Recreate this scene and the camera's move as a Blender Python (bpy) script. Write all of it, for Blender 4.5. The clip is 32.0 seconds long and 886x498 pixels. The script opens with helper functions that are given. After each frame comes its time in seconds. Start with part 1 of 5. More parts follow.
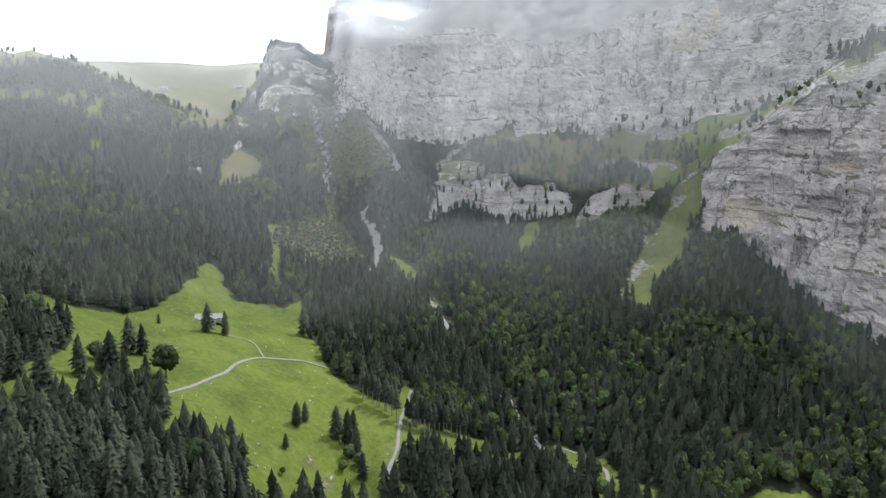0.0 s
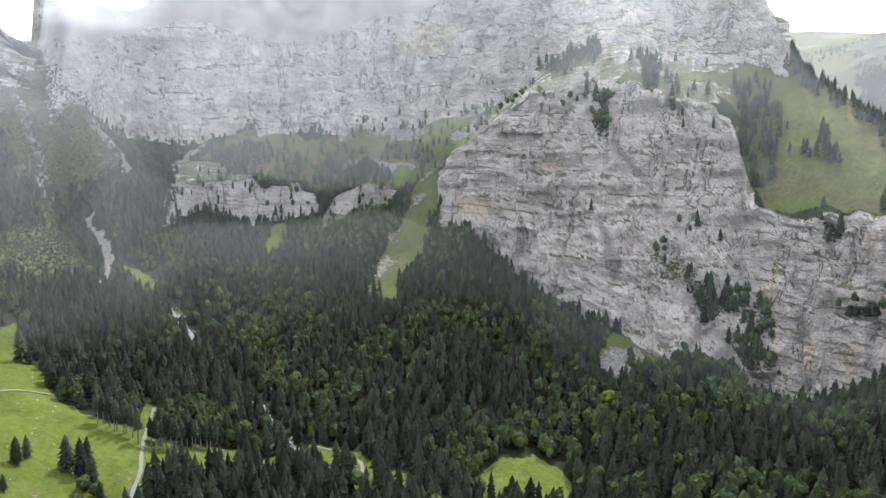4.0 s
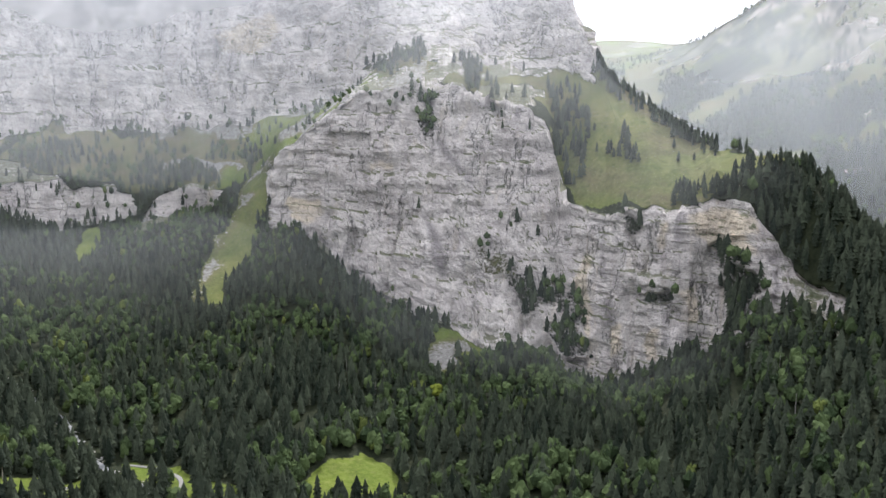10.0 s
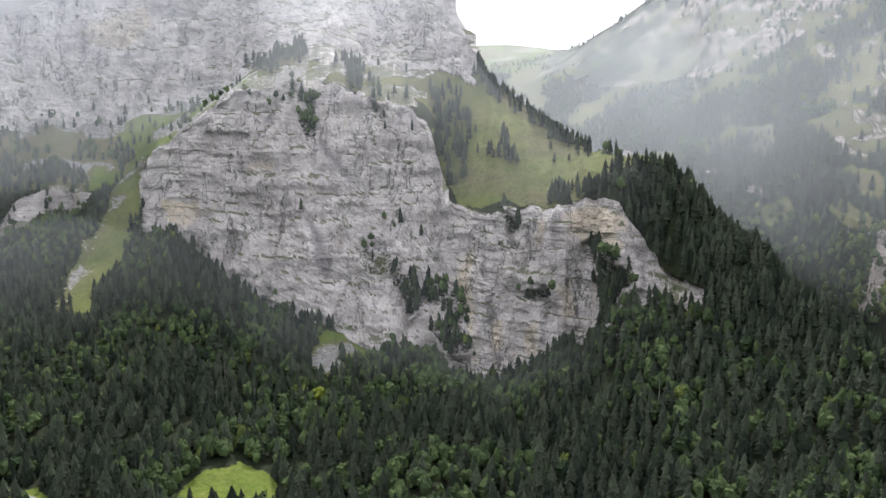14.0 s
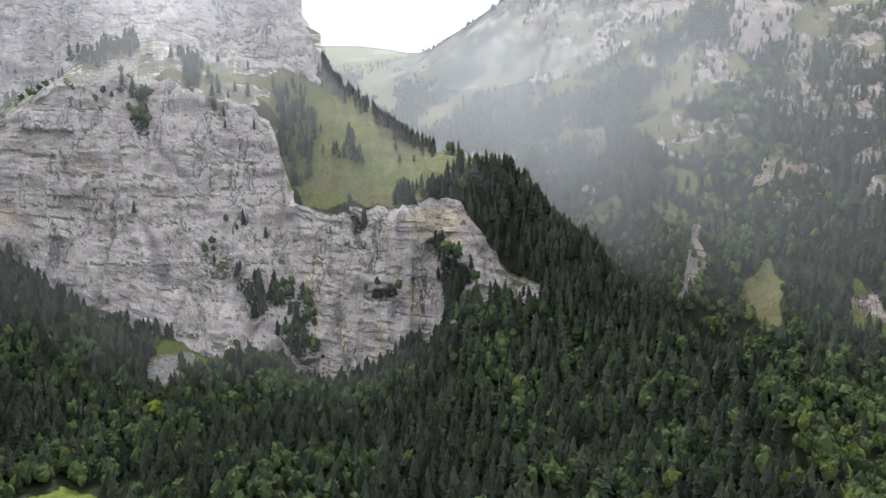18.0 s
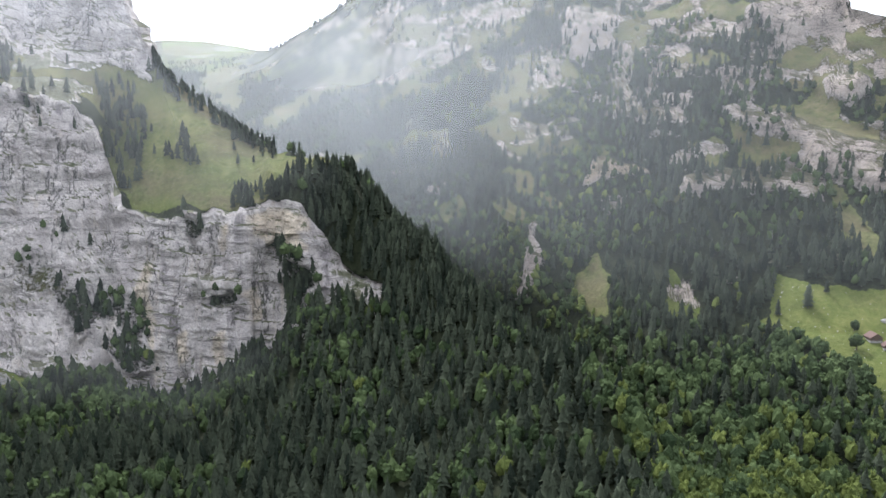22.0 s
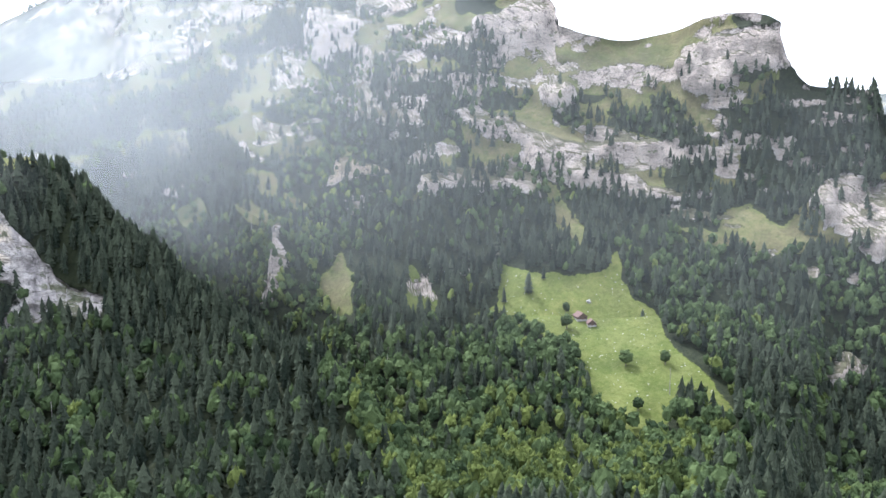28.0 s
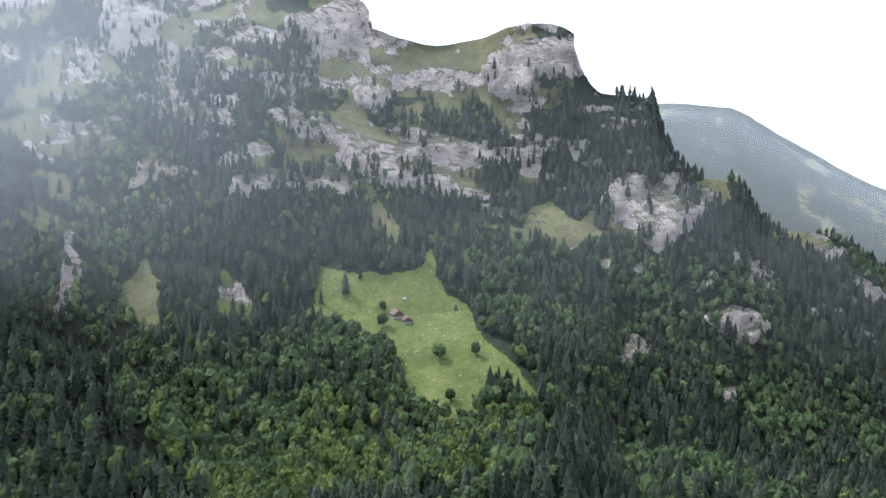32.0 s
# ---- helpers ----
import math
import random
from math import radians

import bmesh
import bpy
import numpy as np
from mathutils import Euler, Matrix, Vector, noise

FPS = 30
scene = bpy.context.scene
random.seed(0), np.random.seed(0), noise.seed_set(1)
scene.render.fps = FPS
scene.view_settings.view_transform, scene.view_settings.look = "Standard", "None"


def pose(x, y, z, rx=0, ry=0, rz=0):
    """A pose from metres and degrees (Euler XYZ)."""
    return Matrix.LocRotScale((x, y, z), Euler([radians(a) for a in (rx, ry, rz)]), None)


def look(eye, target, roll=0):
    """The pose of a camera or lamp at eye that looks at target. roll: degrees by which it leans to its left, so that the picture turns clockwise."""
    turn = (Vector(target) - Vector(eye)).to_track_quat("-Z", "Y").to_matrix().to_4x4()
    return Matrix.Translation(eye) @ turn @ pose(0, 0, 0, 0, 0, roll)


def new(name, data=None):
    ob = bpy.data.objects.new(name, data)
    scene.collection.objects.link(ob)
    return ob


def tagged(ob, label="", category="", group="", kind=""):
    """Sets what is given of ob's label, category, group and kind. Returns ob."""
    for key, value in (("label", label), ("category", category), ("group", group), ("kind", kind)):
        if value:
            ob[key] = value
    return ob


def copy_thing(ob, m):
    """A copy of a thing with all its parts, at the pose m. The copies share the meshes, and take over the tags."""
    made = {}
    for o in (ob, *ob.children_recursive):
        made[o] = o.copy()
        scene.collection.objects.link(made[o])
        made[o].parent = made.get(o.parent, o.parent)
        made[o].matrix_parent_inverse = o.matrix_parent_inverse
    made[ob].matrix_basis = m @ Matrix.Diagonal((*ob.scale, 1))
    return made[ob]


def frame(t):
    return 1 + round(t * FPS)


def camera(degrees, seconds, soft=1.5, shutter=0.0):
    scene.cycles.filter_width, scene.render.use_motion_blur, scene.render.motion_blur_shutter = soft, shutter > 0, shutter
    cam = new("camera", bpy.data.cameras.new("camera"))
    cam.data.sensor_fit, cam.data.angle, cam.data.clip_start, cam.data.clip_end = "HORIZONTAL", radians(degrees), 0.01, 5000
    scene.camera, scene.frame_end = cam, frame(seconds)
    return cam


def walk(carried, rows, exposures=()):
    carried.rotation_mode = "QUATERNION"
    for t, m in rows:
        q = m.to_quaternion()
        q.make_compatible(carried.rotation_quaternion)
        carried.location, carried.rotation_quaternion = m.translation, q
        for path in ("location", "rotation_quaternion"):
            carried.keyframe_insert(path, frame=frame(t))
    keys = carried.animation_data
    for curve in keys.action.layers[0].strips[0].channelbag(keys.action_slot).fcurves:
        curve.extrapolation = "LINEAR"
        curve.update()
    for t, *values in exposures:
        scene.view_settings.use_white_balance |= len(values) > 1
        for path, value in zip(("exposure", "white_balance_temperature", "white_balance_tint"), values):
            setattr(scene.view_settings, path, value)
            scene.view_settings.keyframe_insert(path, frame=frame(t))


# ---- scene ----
# An alpine valley seen from a slow drone. x east, y north, z up; the plan is polar round (50, 8).
cam = camera(63.85, 32.0)

# seconds, x, y, z, heading, tilt, lean
WAY = [
    (0.0, 0.6, 0.8, 400.2, -57.00, -7.16, 0.15),
    (0.5, 1.6, -0.1, 400.4, -54.20, -7.18, 0.11),
    (1.0, 2.6, -0.9, 400.6, -51.14, -7.20, 0.07),
    (1.5, 3.6, -1.4, 401.0, -48.41, -7.21, 0.04),
    (2.0, 4.6, -1.7, 401.4, -45.82, -7.22, 0.00),
    (2.5, 5.7, -1.9, 401.8, -43.36, -7.24, -0.02),
    (3.0, 6.8, -1.9, 402.2, -41.05, -7.24, -0.05),
    (3.5, 7.9, -1.8, 402.6, -39.01, -7.25, -0.07),
    (4.0, 9.1, -1.5, 403.0, -36.98, -7.26, -0.08),
    (4.5, 10.2, -1.2, 403.3, -35.42, -7.28, -0.10),
    (6.5, 15.2, 1.0, 404.2, -30.65, -7.38, -0.12),
    (7.0, 16.5, 1.7, 404.4, -29.60, -7.42, -0.12),
    (7.5, 17.8, 2.4, 404.4, -28.68, -7.45, -0.12),
    (8.0, 19.2, 3.1, 404.4, -27.87, -7.45, -0.12),
    (8.5, 20.6, 3.9, 404.4, -27.07, -7.44, -0.11),
    (9.0, 22.0, 4.6, 404.4, -26.32, -7.43, -0.10),
    (9.5, 23.4, 5.3, 404.3, -25.46, -7.42, -0.09),
    (10.0, 24.9, 6.1, 404.2, -24.43, -7.41, -0.08),
    (10.5, 26.4, 6.8, 404.0, -23.29, -7.41, -0.07),
    (11.0, 27.9, 7.5, 403.9, -22.14, -7.38, -0.06),
    (11.5, 29.5, 8.2, 403.7, -20.99, -7.36, -0.04),
    (12.0, 31.0, 8.8, 403.5, -19.94, -7.33, -0.03),
    (12.5, 32.6, 9.4, 403.3, -19.16, -7.29, -0.02),
    (13.0, 34.2, 10.0, 403.1, -18.33, -7.28, -0.00),
    (13.5, 35.8, 10.6, 402.9, -17.30, -7.28, 0.01),
    (14.0, 37.5, 11.1, 402.7, -15.99, -7.27, 0.03),
    (14.5, 39.2, 11.5, 402.6, -14.63, -7.22, 0.04),
    (16.5, 46.1, 13.0, 402.0, -8.89, -7.18, 0.09),
    (17.0, 47.9, 13.3, 401.9, -7.46, -7.17, 0.10),
    (18.0, 51.6, 13.7, 401.8, -4.69, -7.14, 0.12),
    (19.0, 55.4, 13.9, 401.7, -1.86, -7.13, 0.13),
    (20.0, 59.2, 14.0, 401.7, 0.92, -7.10, 0.13),
    (21.0, 63.2, 13.9, 401.7, 3.70, -7.06, 0.12),
    (22.0, 67.2, 13.6, 401.7, 6.73, -7.03, 0.11),
    (23.0, 71.3, 13.2, 401.6, 9.86, -7.03, 0.09),
    (24.0, 75.4, 12.6, 401.5, 12.94, -6.97, 0.07),
    (25.0, 79.5, 11.9, 401.2, 16.07, -6.95, 0.04),
    (25.5, 81.6, 11.5, 401.1, 17.66, -6.95, 0.02),
    (27.5, 89.6, 9.2, 400.1, 23.99, -6.90, -0.04),
    (28.0, 91.4, 8.4, 399.8, 25.47, -6.84, -0.06),
    (29.0, 95.0, 6.8, 399.1, 28.77, -6.79, -0.09),
    (30.0, 98.1, 4.7, 398.4, 32.25, -6.76, -0.11),
    (31.0, 100.7, 2.3, 397.7, 35.73, -6.71, -0.12),
    (32.0, 102.5, -0.6, 397.3, 39.18, -6.63, -0.12),
]


def aim(x, y, z, heading, tilt, lean):
    a, b = radians(heading), radians(tilt)
    way = Vector((math.sin(a) * math.cos(b), math.cos(a) * math.cos(b), math.sin(b)))
    return look((x, y, z), Vector((x, y, z)) + way * 100, lean)


STOPS = [(t, s, k, m) for t, s, k, m in ((0, -0.17, 6000, 14), (4, 0.06, 6000, 14), (9, 0.17, 6050, 17), (14, 0.05, 6050, 17), (19, 0.0, 6050, 18), (23, 0.28, 5750, 16), (28, 0.7, 5600, 16), (30, 0.62, 5500, 15), (32, 0.2, 5400, 16))]
walk(cam, [(row[0], aim(*row[1:])) for row in WAY], STOPS)

# ---- world and sun ----
world = bpy.data.worlds.new("sky")
scene.world = world
world.use_nodes = True
wn, wl = world.node_tree.nodes, world.node_tree.links
wn.clear()
SUN_AZ, SUN_EL = -14, 52
sky = wn.new("ShaderNodeTexSky")
sky.sky_type, sky.sun_disc = "NISHITA", False
sky.sun_elevation, sky.sun_rotation = radians(SUN_EL), radians(SUN_AZ)
sky_scale = wn.new("ShaderNodeVectorMath")
sky_scale.operation = "SCALE"
sky_scale.inputs["Scale"].default_value = 0.1
wl.new(sky.outputs["Color"], sky_scale.inputs[0])
coord = wn.new("ShaderNodeTexCoord")
cloud = wn.new("ShaderNodeTexNoise")
cloud.inputs["Scale"].default_value, cloud.inputs["Detail"].default_value = 2.2, 6
wl.new(coord.outputs["Generated"], cloud.inputs["Vector"])
ramp = wn.new("ShaderNodeValToRGB")
ramp.color_ramp.elements[0].position, ramp.color_ramp.elements[0].color = 0.3, (1.0, 1.02, 1.03, 1)
ramp.color_ramp.elements[1].position, ramp.color_ramp.elements[1].color = 0.65, (1.25, 1.25, 1.22, 1)
wl.new(cloud.outputs["Fac"], ramp.inputs["Fac"])
veil = wn.new("ShaderNodeMix")
veil.data_type = "RGBA"
veil.inputs["Factor"].default_value = 0.92
wl.new(sky_scale.outputs["Vector"], veil.inputs["A"])
wl.new(ramp.outputs["Color"], veil.inputs["B"])
toward = wn.new("ShaderNodeVectorMath")
toward.operation = "DOT_PRODUCT"
wl.new(coord.outputs["Generated"], toward.inputs[0])
toward.inputs[1].default_value = (math.sin(radians(SUN_AZ)) * math.cos(radians(SUN_EL)), math.cos(radians(SUN_AZ)) * math.cos(radians(SUN_EL)), math.sin(radians(SUN_EL)))
glow = wn.new("ShaderNodeMapRange")
glow.inputs["From Min"].default_value, glow.inputs["From Max"].default_value = -0.6, 1.0
glow.inputs["To Min"].default_value, glow.inputs["To Max"].default_value = 0.9, 1.3
wl.new(toward.outputs["Value"], glow.inputs["Value"])
lit = wn.new("ShaderNodeVectorMath")
lit.operation = "SCALE"
wl.new(veil.outputs["Result"], lit.inputs[0])
wl.new(glow.outputs["Result"], lit.inputs["Scale"])
back = wn.new("ShaderNodeBackground")
back.inputs["Strength"].default_value = 1.35
wl.new(lit.outputs["Vector"], back.inputs["Color"])
wo = wn.new("ShaderNodeOutputWorld")
wl.new(back.outputs["Background"], wo.inputs["Surface"])

lamp = bpy.data.lights.new("sun", "SUN")
lamp.energy, lamp.angle, lamp.color = 4.6, radians(6), (1.0, 0.95, 0.86)
sun = new("sun", lamp)
sun.matrix_world = look((0, 0, 0), (-math.sin(radians(SUN_AZ)) * math.cos(radians(SUN_EL)), -math.cos(radians(SUN_AZ)) * math.cos(radians(SUN_EL)), -math.sin(radians(SUN_EL))))


# ---- materials ----
def nodes_of(name):
    m = bpy.data.materials.new(name)
    m.use_nodes = True
    return m, m.node_tree.nodes, m.node_tree.links, m.node_tree.nodes["Principled BSDF"]


def noise_node(n, l, src, scale, detail=5, rough=0.6):
    t = n.new("ShaderNodeTexNoise")
    t.inputs["Scale"].default_value, t.inputs["Detail"].default_value, t.inputs["Roughness"].default_value = scale, detail, rough
    l.new(src, t.inputs["Vector"])
    return t.outputs["Fac"]


def ramp_node(n, l, src, *stops):
    r = n.new("ShaderNodeValToRGB")
    e = r.color_ramp.elements
    while len(e) < len(stops):
        e.new(0.5)
    for el, (p, c) in zip(e, stops):
        el.position, el.color = p, (*c, 1)
    l.new(src, r.inputs["Fac"])
    return r.outputs["Color"]


def mix_node(n, l, fac, a, b, kind="MIX"):
    m = n.new("ShaderNodeMix")
    m.data_type, m.blend_type = "RGBA", kind
    for sock, v in (("Factor", fac), ("A", a), ("B", b)):
        if isinstance(v, (int, float)):
            m.inputs[sock].default_value = v
        elif isinstance(v, tuple):
            m.inputs[sock].default_value = (*v, 1)
        else:
            l.new(v, m.inputs[sock])
    return m.outputs["Result"]


def math_node(n, l, op, a, b=0.0, clamp=False):
    m = n.new("ShaderNodeMath")
    m.operation, m.use_clamp = op, clamp
    for i, v in enumerate((a, b)):
        if isinstance(v, (int, float)):
            m.inputs[i].default_value = v
        else:
            l.new(v, m.inputs[i])
    return m.outputs[0]


def attr(n, name):
    a = n.new("ShaderNodeAttribute")
    a.attribute_name = name
    return a.outputs["Fac"]


def stretched(n, l, src, s):
    m = n.new("ShaderNodeMapping")
    m.inputs["Scale"].default_value = s
    l.new(src, m.inputs["Vector"])
    return m.outputs["Vector"]


def ground_material():
    m, n, l, b = nodes_of("mountain_ground")
    pos = n.new("ShaderNodeNewGeometry").outputs["Position"]
    big, mid, fine = noise_node(n, l, pos, 0.006), noise_node(n, l, pos, 0.035), noise_node(n, l, pos, 0.25, 6, 0.7)
    # limestone: bedding lines, cracks, yellow stains, dark water marks, painted shade of recesses
    warped = mix_node(n, l, 22.0, pos, noise_node(n, l, pos, 0.010, 4), "LINEAR_LIGHT")
    folded = mix_node(n, l, 70.0, pos, noise_node(n, l, pos, 0.0065, 3), "LINEAR_LIGHT")
    grain = noise_node(n, l, pos, 0.5, 5, 0.75)
    slab = noise_node(n, l, stretched(n, l, warped, (0.035, 0.035, 0.02)), 1.0, 8, 0.68)
    streak = noise_node(n, l, stretched(n, l, pos, (0.07, 0.07, 0.008)), 1.0, 5, 0.65)

    def seams(scale, levels, width, where, detail=6, base=None):
        """Thin dark lines along the levels of a stretched noise."""
        f = noise_node(n, l, stretched(n, l, base or warped, scale), 1.0, detail, 0.6)
        p = math_node(n, l, "PINGPONG", math_node(n, l, "MULTIPLY", f, levels), 0.5)
        k = ramp_node(n, l, p, (0.0, (1, 1, 1)), (width, (0, 0, 0)))
        return f, math_node(n, l, "MULTIPLY", k, ramp_node(n, l, noise_node(n, l, pos, where, 5), (0.38, (0, 0, 0)), (0.5, (1, 1, 1))))

    bed, lines_a = seams((0.010, 0.010, 0.06), 4.0, 0.06, 0.013, 4, folded)
    _, lines_b = seams((0.04, 0.04, 0.009), 3.5, 0.055, 0.011, 6)
    _, lines_c = seams((0.025, 0.025, 0.12), 2.5, 0.065, 0.03, 4)
    rock = ramp_node(n, l, slab, (0.3, (0.42, 0.385, 0.37)), (0.44, (0.55, 0.51, 0.485)), (0.54, (0.62, 0.58, 0.55)), (0.7, (0.73, 0.69, 0.645)))
    ochre = math_node(n, l, "MULTIPLY", ramp_node(n, l, streak, (0.57, (0, 0, 0)), (0.74, (1, 1, 1))), 0.4)
    marked = math_node(n, l, "ADD", attr(n, "ochre"), math_node(n, l, "MULTIPLY", math_node(n, l, "SUBTRACT", slab, 0.55), 2.5), True)
    marked = math_node(n, l, "MULTIPLY", marked, attr(n, "ochre"))
    ochre = math_node(n, l, "MAXIMUM", ochre, math_node(n, l, "MULTIPLY", marked, 0.7))
    rock = mix_node(n, l, ochre, rock, (0.64, 0.54, 0.38))
    wet_and_shade = math_node(n, l, "MULTIPLY", ramp_node(n, l, streak, (0.27, (1, 1, 1)), (0.39, (0, 0, 0))), 0.65)
    # The mask darkens stains and also paints the shade of two rock recesses.
    wet_and_shade = math_node(n, l, "MAXIMUM", wet_and_shade, math_node(n, l, "MULTIPLY", attr(n, "stain"), 0.6))
    rock = mix_node(n, l, wet_and_shade, rock, (0.125, 0.11, 0.125))
    crack = math_node(n, l, "MAXIMUM", math_node(n, l, "MAXIMUM", math_node(n, l, "MULTIPLY", lines_a, 0.5), lines_b), math_node(n, l, "MULTIPLY", lines_c, 0.6))
    rock = mix_node(n, l, math_node(n, l, "MULTIPLY", crack, 0.92), rock, (0.10, 0.10, 0.095))
    facing = n.new("ShaderNodeSeparateXYZ")
    l.new(n.new("ShaderNodeNewGeometry").outputs["True Normal"], facing.inputs[0])
    turf = math_node(n, l, "ADD", facing.outputs["Z"], math_node(n, l, "MULTIPLY", math_node(n, l, "SUBTRACT", mid, 0.5), 0.5))
    rock = mix_node(n, l, ramp_node(n, l, turf, (0.68, (0, 0, 0)), (0.82, (0.85, 0.85, 0.85))), rock, (0.10, 0.112, 0.05))
    weathered = mix_node(n, l, 1.0, rock, (0.62, 0.58, 0.53), "MULTIPLY")
    rock = mix_node(n, l, attr(n, "crag"), rock, weathered)
    tuft = ramp_node(n, l, noise_node(n, l, pos, 0.05, 8, 0.72), (0.605, (0, 0, 0)), (0.635, (0.8, 0.8, 0.8)))
    rock = mix_node(n, l, tuft, rock, (0.085, 0.105, 0.05))
    rock = mix_node(n, l, 1.0, rock, ramp_node(n, l, grain, (0.32, (0.55, 0.55, 0.55)), (0.5, (1, 1, 1)), (0.7, (1.15, 1.15, 1.15))), "MULTIPLY")
    # grass
    g = ramp_node(n, l, mid, (0.3, (0.052, 0.085, 0.010)), (0.5, (0.086, 0.13, 0.015)), (0.7, (0.13, 0.165, 0.03)))

    dry = ramp_node(n, l, mid, (0.3, (0.062, 0.070, 0.030)), (0.48, (0.100, 0.102, 0.046)), (0.56, (0.128, 0.116, 0.062)), (0.72, (0.165, 0.150, 0.088)))
    brown = ramp_node(n, l, noise_node(n, l, stretched(n, l, pos, (0.022, 0.022, 0.05)), 1.0, 6, 0.65), (0.46, (0, 0, 0)), (0.56, (0.85, 0.85, 0.85)))
    dry = mix_node(n, l, brown, dry, (0.095, 0.078, 0.050))
    tussock = ramp_node(n, l, noise_node(n, l, pos, 0.11, 6, 0.7), (0.56, (0, 0, 0)), (0.62, (0.7, 0.7, 0.7)))
    dry = mix_node(n, l, tussock, dry, (0.045, 0.055, 0.024))
    g = mix_node(n, l, attr(n, "dry"), g, dry)
    g = mix_node(n, l, math_node(n, l, "MULTIPLY", tussock, 0.4), g, (0.055, 0.068, 0.018))
    g = mix_node(n, l, 0.32, g, ramp_node(n, l, fine, (0.32, (0.035, 0.046, 0.012)), (0.5, (0.10, 0.112, 0.03)), (0.68, (0.19, 0.18, 0.08))))
    g = mix_node(n, l, 1.0, g, ramp_node(n, l, big, (0.35, (0.8, 0.85, 0.85)), (0.65, (1.15, 1.1, 1.05))), "MULTIPLY")
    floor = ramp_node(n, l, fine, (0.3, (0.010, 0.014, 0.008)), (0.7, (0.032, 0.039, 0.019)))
    rubble = ramp_node(n, l, fine, (0.3, (0.10, 0.10, 0.092)), (0.5, (0.19, 0.185, 0.17)), (0.75, (0.31, 0.30, 0.285)))
    wob = math_node(n, l, "MULTIPLY", math_node(n, l, "SUBTRACT", mid, 0.5), 0.9)
    wob2 = math_node(n, l, "ADD", wob, math_node(n, l, "MULTIPLY", math_node(n, l, "SUBTRACT", fine, 0.5), 0.9))

    def edge(name):
        v = math_node(n, l, "ADD", attr(n, name), wob2)
        return ramp_node(n, l, v, (0.42, (0, 0, 0)), (0.58, (1, 1, 1)))

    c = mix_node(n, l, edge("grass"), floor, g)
    c = mix_node(n, l, edge("scree"), c, rubble)
    c = mix_node(n, l, edge("rock"), c, rock)
    l.new(c, b.inputs["Base Color"])
    b.inputs["Roughness"].default_value = 0.95
    b.inputs["Specular IOR Level"].default_value = 0.15
    bump = n.new("ShaderNodeBump")
    bump.inputs["Strength"].default_value, bump.inputs["Distance"].default_value = 0.9, 4.0
    h = math_node(n, l, "ADD", fine, math_node(n, l, "MULTIPLY", bed, 0.9))
    h = math_node(n, l, "SUBTRACT", h, math_node(n, l, "MULTIPLY", crack, 0.6))
    h = math_node(n, l, "ADD", math_node(n, l, "MULTIPLY", fine, 0.35), math_node(n, l, "MULTIPLY", h, edge("rock")))
    l.new(h, bump.inputs["Height"])
    l.new(bump.outputs["Normal"], b.inputs["Normal"])
    return m


def foliage_material(name, dark, light, single=False):
    m, n, l, b = nodes_of(name)
    pos = n.new("ShaderNodeNewGeometry").outputs["Position"]
    fine = noise_node(n, l, pos, 1.1, 3, 0.7)
    tint = n.new("ShaderNodeObjectInfo").outputs["Random"] if single else attr(n, "tint")
    c = ramp_node(n, l, math_node(n, l, "ADD", math_node(n, l, "MULTIPLY", fine, 0.6), math_node(n, l, "MULTIPLY", tint, 0.55)), (0.28, dark), (0.8, light))
    l.new(c, b.inputs["Base Color"])
    bump = n.new("ShaderNodeBump")
    bump.inputs["Strength"].default_value, bump.inputs["Distance"].default_value = 0.8, 1.2
    l.new(noise_node(n, l, pos, 0.8, 4, 0.7), bump.inputs["Height"])
    l.new(bump.outputs["Normal"], b.inputs["Normal"])
    b.inputs["Roughness"].default_value = 0.9
    b.inputs["Specular IOR Level"].default_value = 0.1
    return m


def plain_material(name, a, c, scale=0.8, rough=0.85):
    m, n, l, b = nodes_of(name)
    pos = n.new("ShaderNodeNewGeometry").outputs["Position"]
    l.new(ramp_node(n, l, noise_node(n, l, pos, scale, 5, 0.65), (0.3, a), (0.7, c)), b.inputs["Base Color"])
    b.inputs["Roughness"].default_value = rough
    return m


GROUND = ground_material()
NEEDLES = foliage_material("spruce_needles", (0.014, 0.021, 0.0145), (0.060, 0.074, 0.048))
LEAVES = foliage_material("beech_leaves", (0.020, 0.034, 0.015), (0.076, 0.108, 0.042))
NEEDLES_SINGLE = foliage_material("single_spruce_needles", (0.014, 0.021, 0.0145), (0.060, 0.074, 0.048), True)
# Lighter leaves; on the near slope they stand in for a sunlit patch.
FRESH_SUNLIT = foliage_material("fresh_and_sunlit_beech_leaves", (0.028, 0.043, 0.013), (0.125, 0.155, 0.042))
YELLOW = foliage_material("yellow_green_leaves", (0.06, 0.085, 0.012), (0.17, 0.2, 0.03), True)
LEAVES_SINGLE = foliage_material("single_beech_leaves", (0.020, 0.034, 0.015), (0.076, 0.108, 0.042), True)
ALDER = foliage_material("alder_leaves", (0.03, 0.045, 0.022), (0.075, 0.095, 0.05))
GRAVEL = plain_material("gravel_road", (0.13, 0.135, 0.12), (0.21, 0.205, 0.19), 0.7)
RAPIDS = plain_material("white_water_and_stones", (0.04, 0.045, 0.045), (0.26, 0.27, 0.28), 0.35, 0.4)
STONE = plain_material("pale_stone", (0.2, 0.197, 0.18), (0.38, 0.37, 0.35), 0.6)
TIMBER = plain_material("dark_timber", (0.06, 0.04, 0.028), (0.13, 0.085, 0.06), 1.5)
SHINGLE = plain_material("brown_shingles", (0.085, 0.05, 0.04), (0.14, 0.085, 0.07), 2.0)
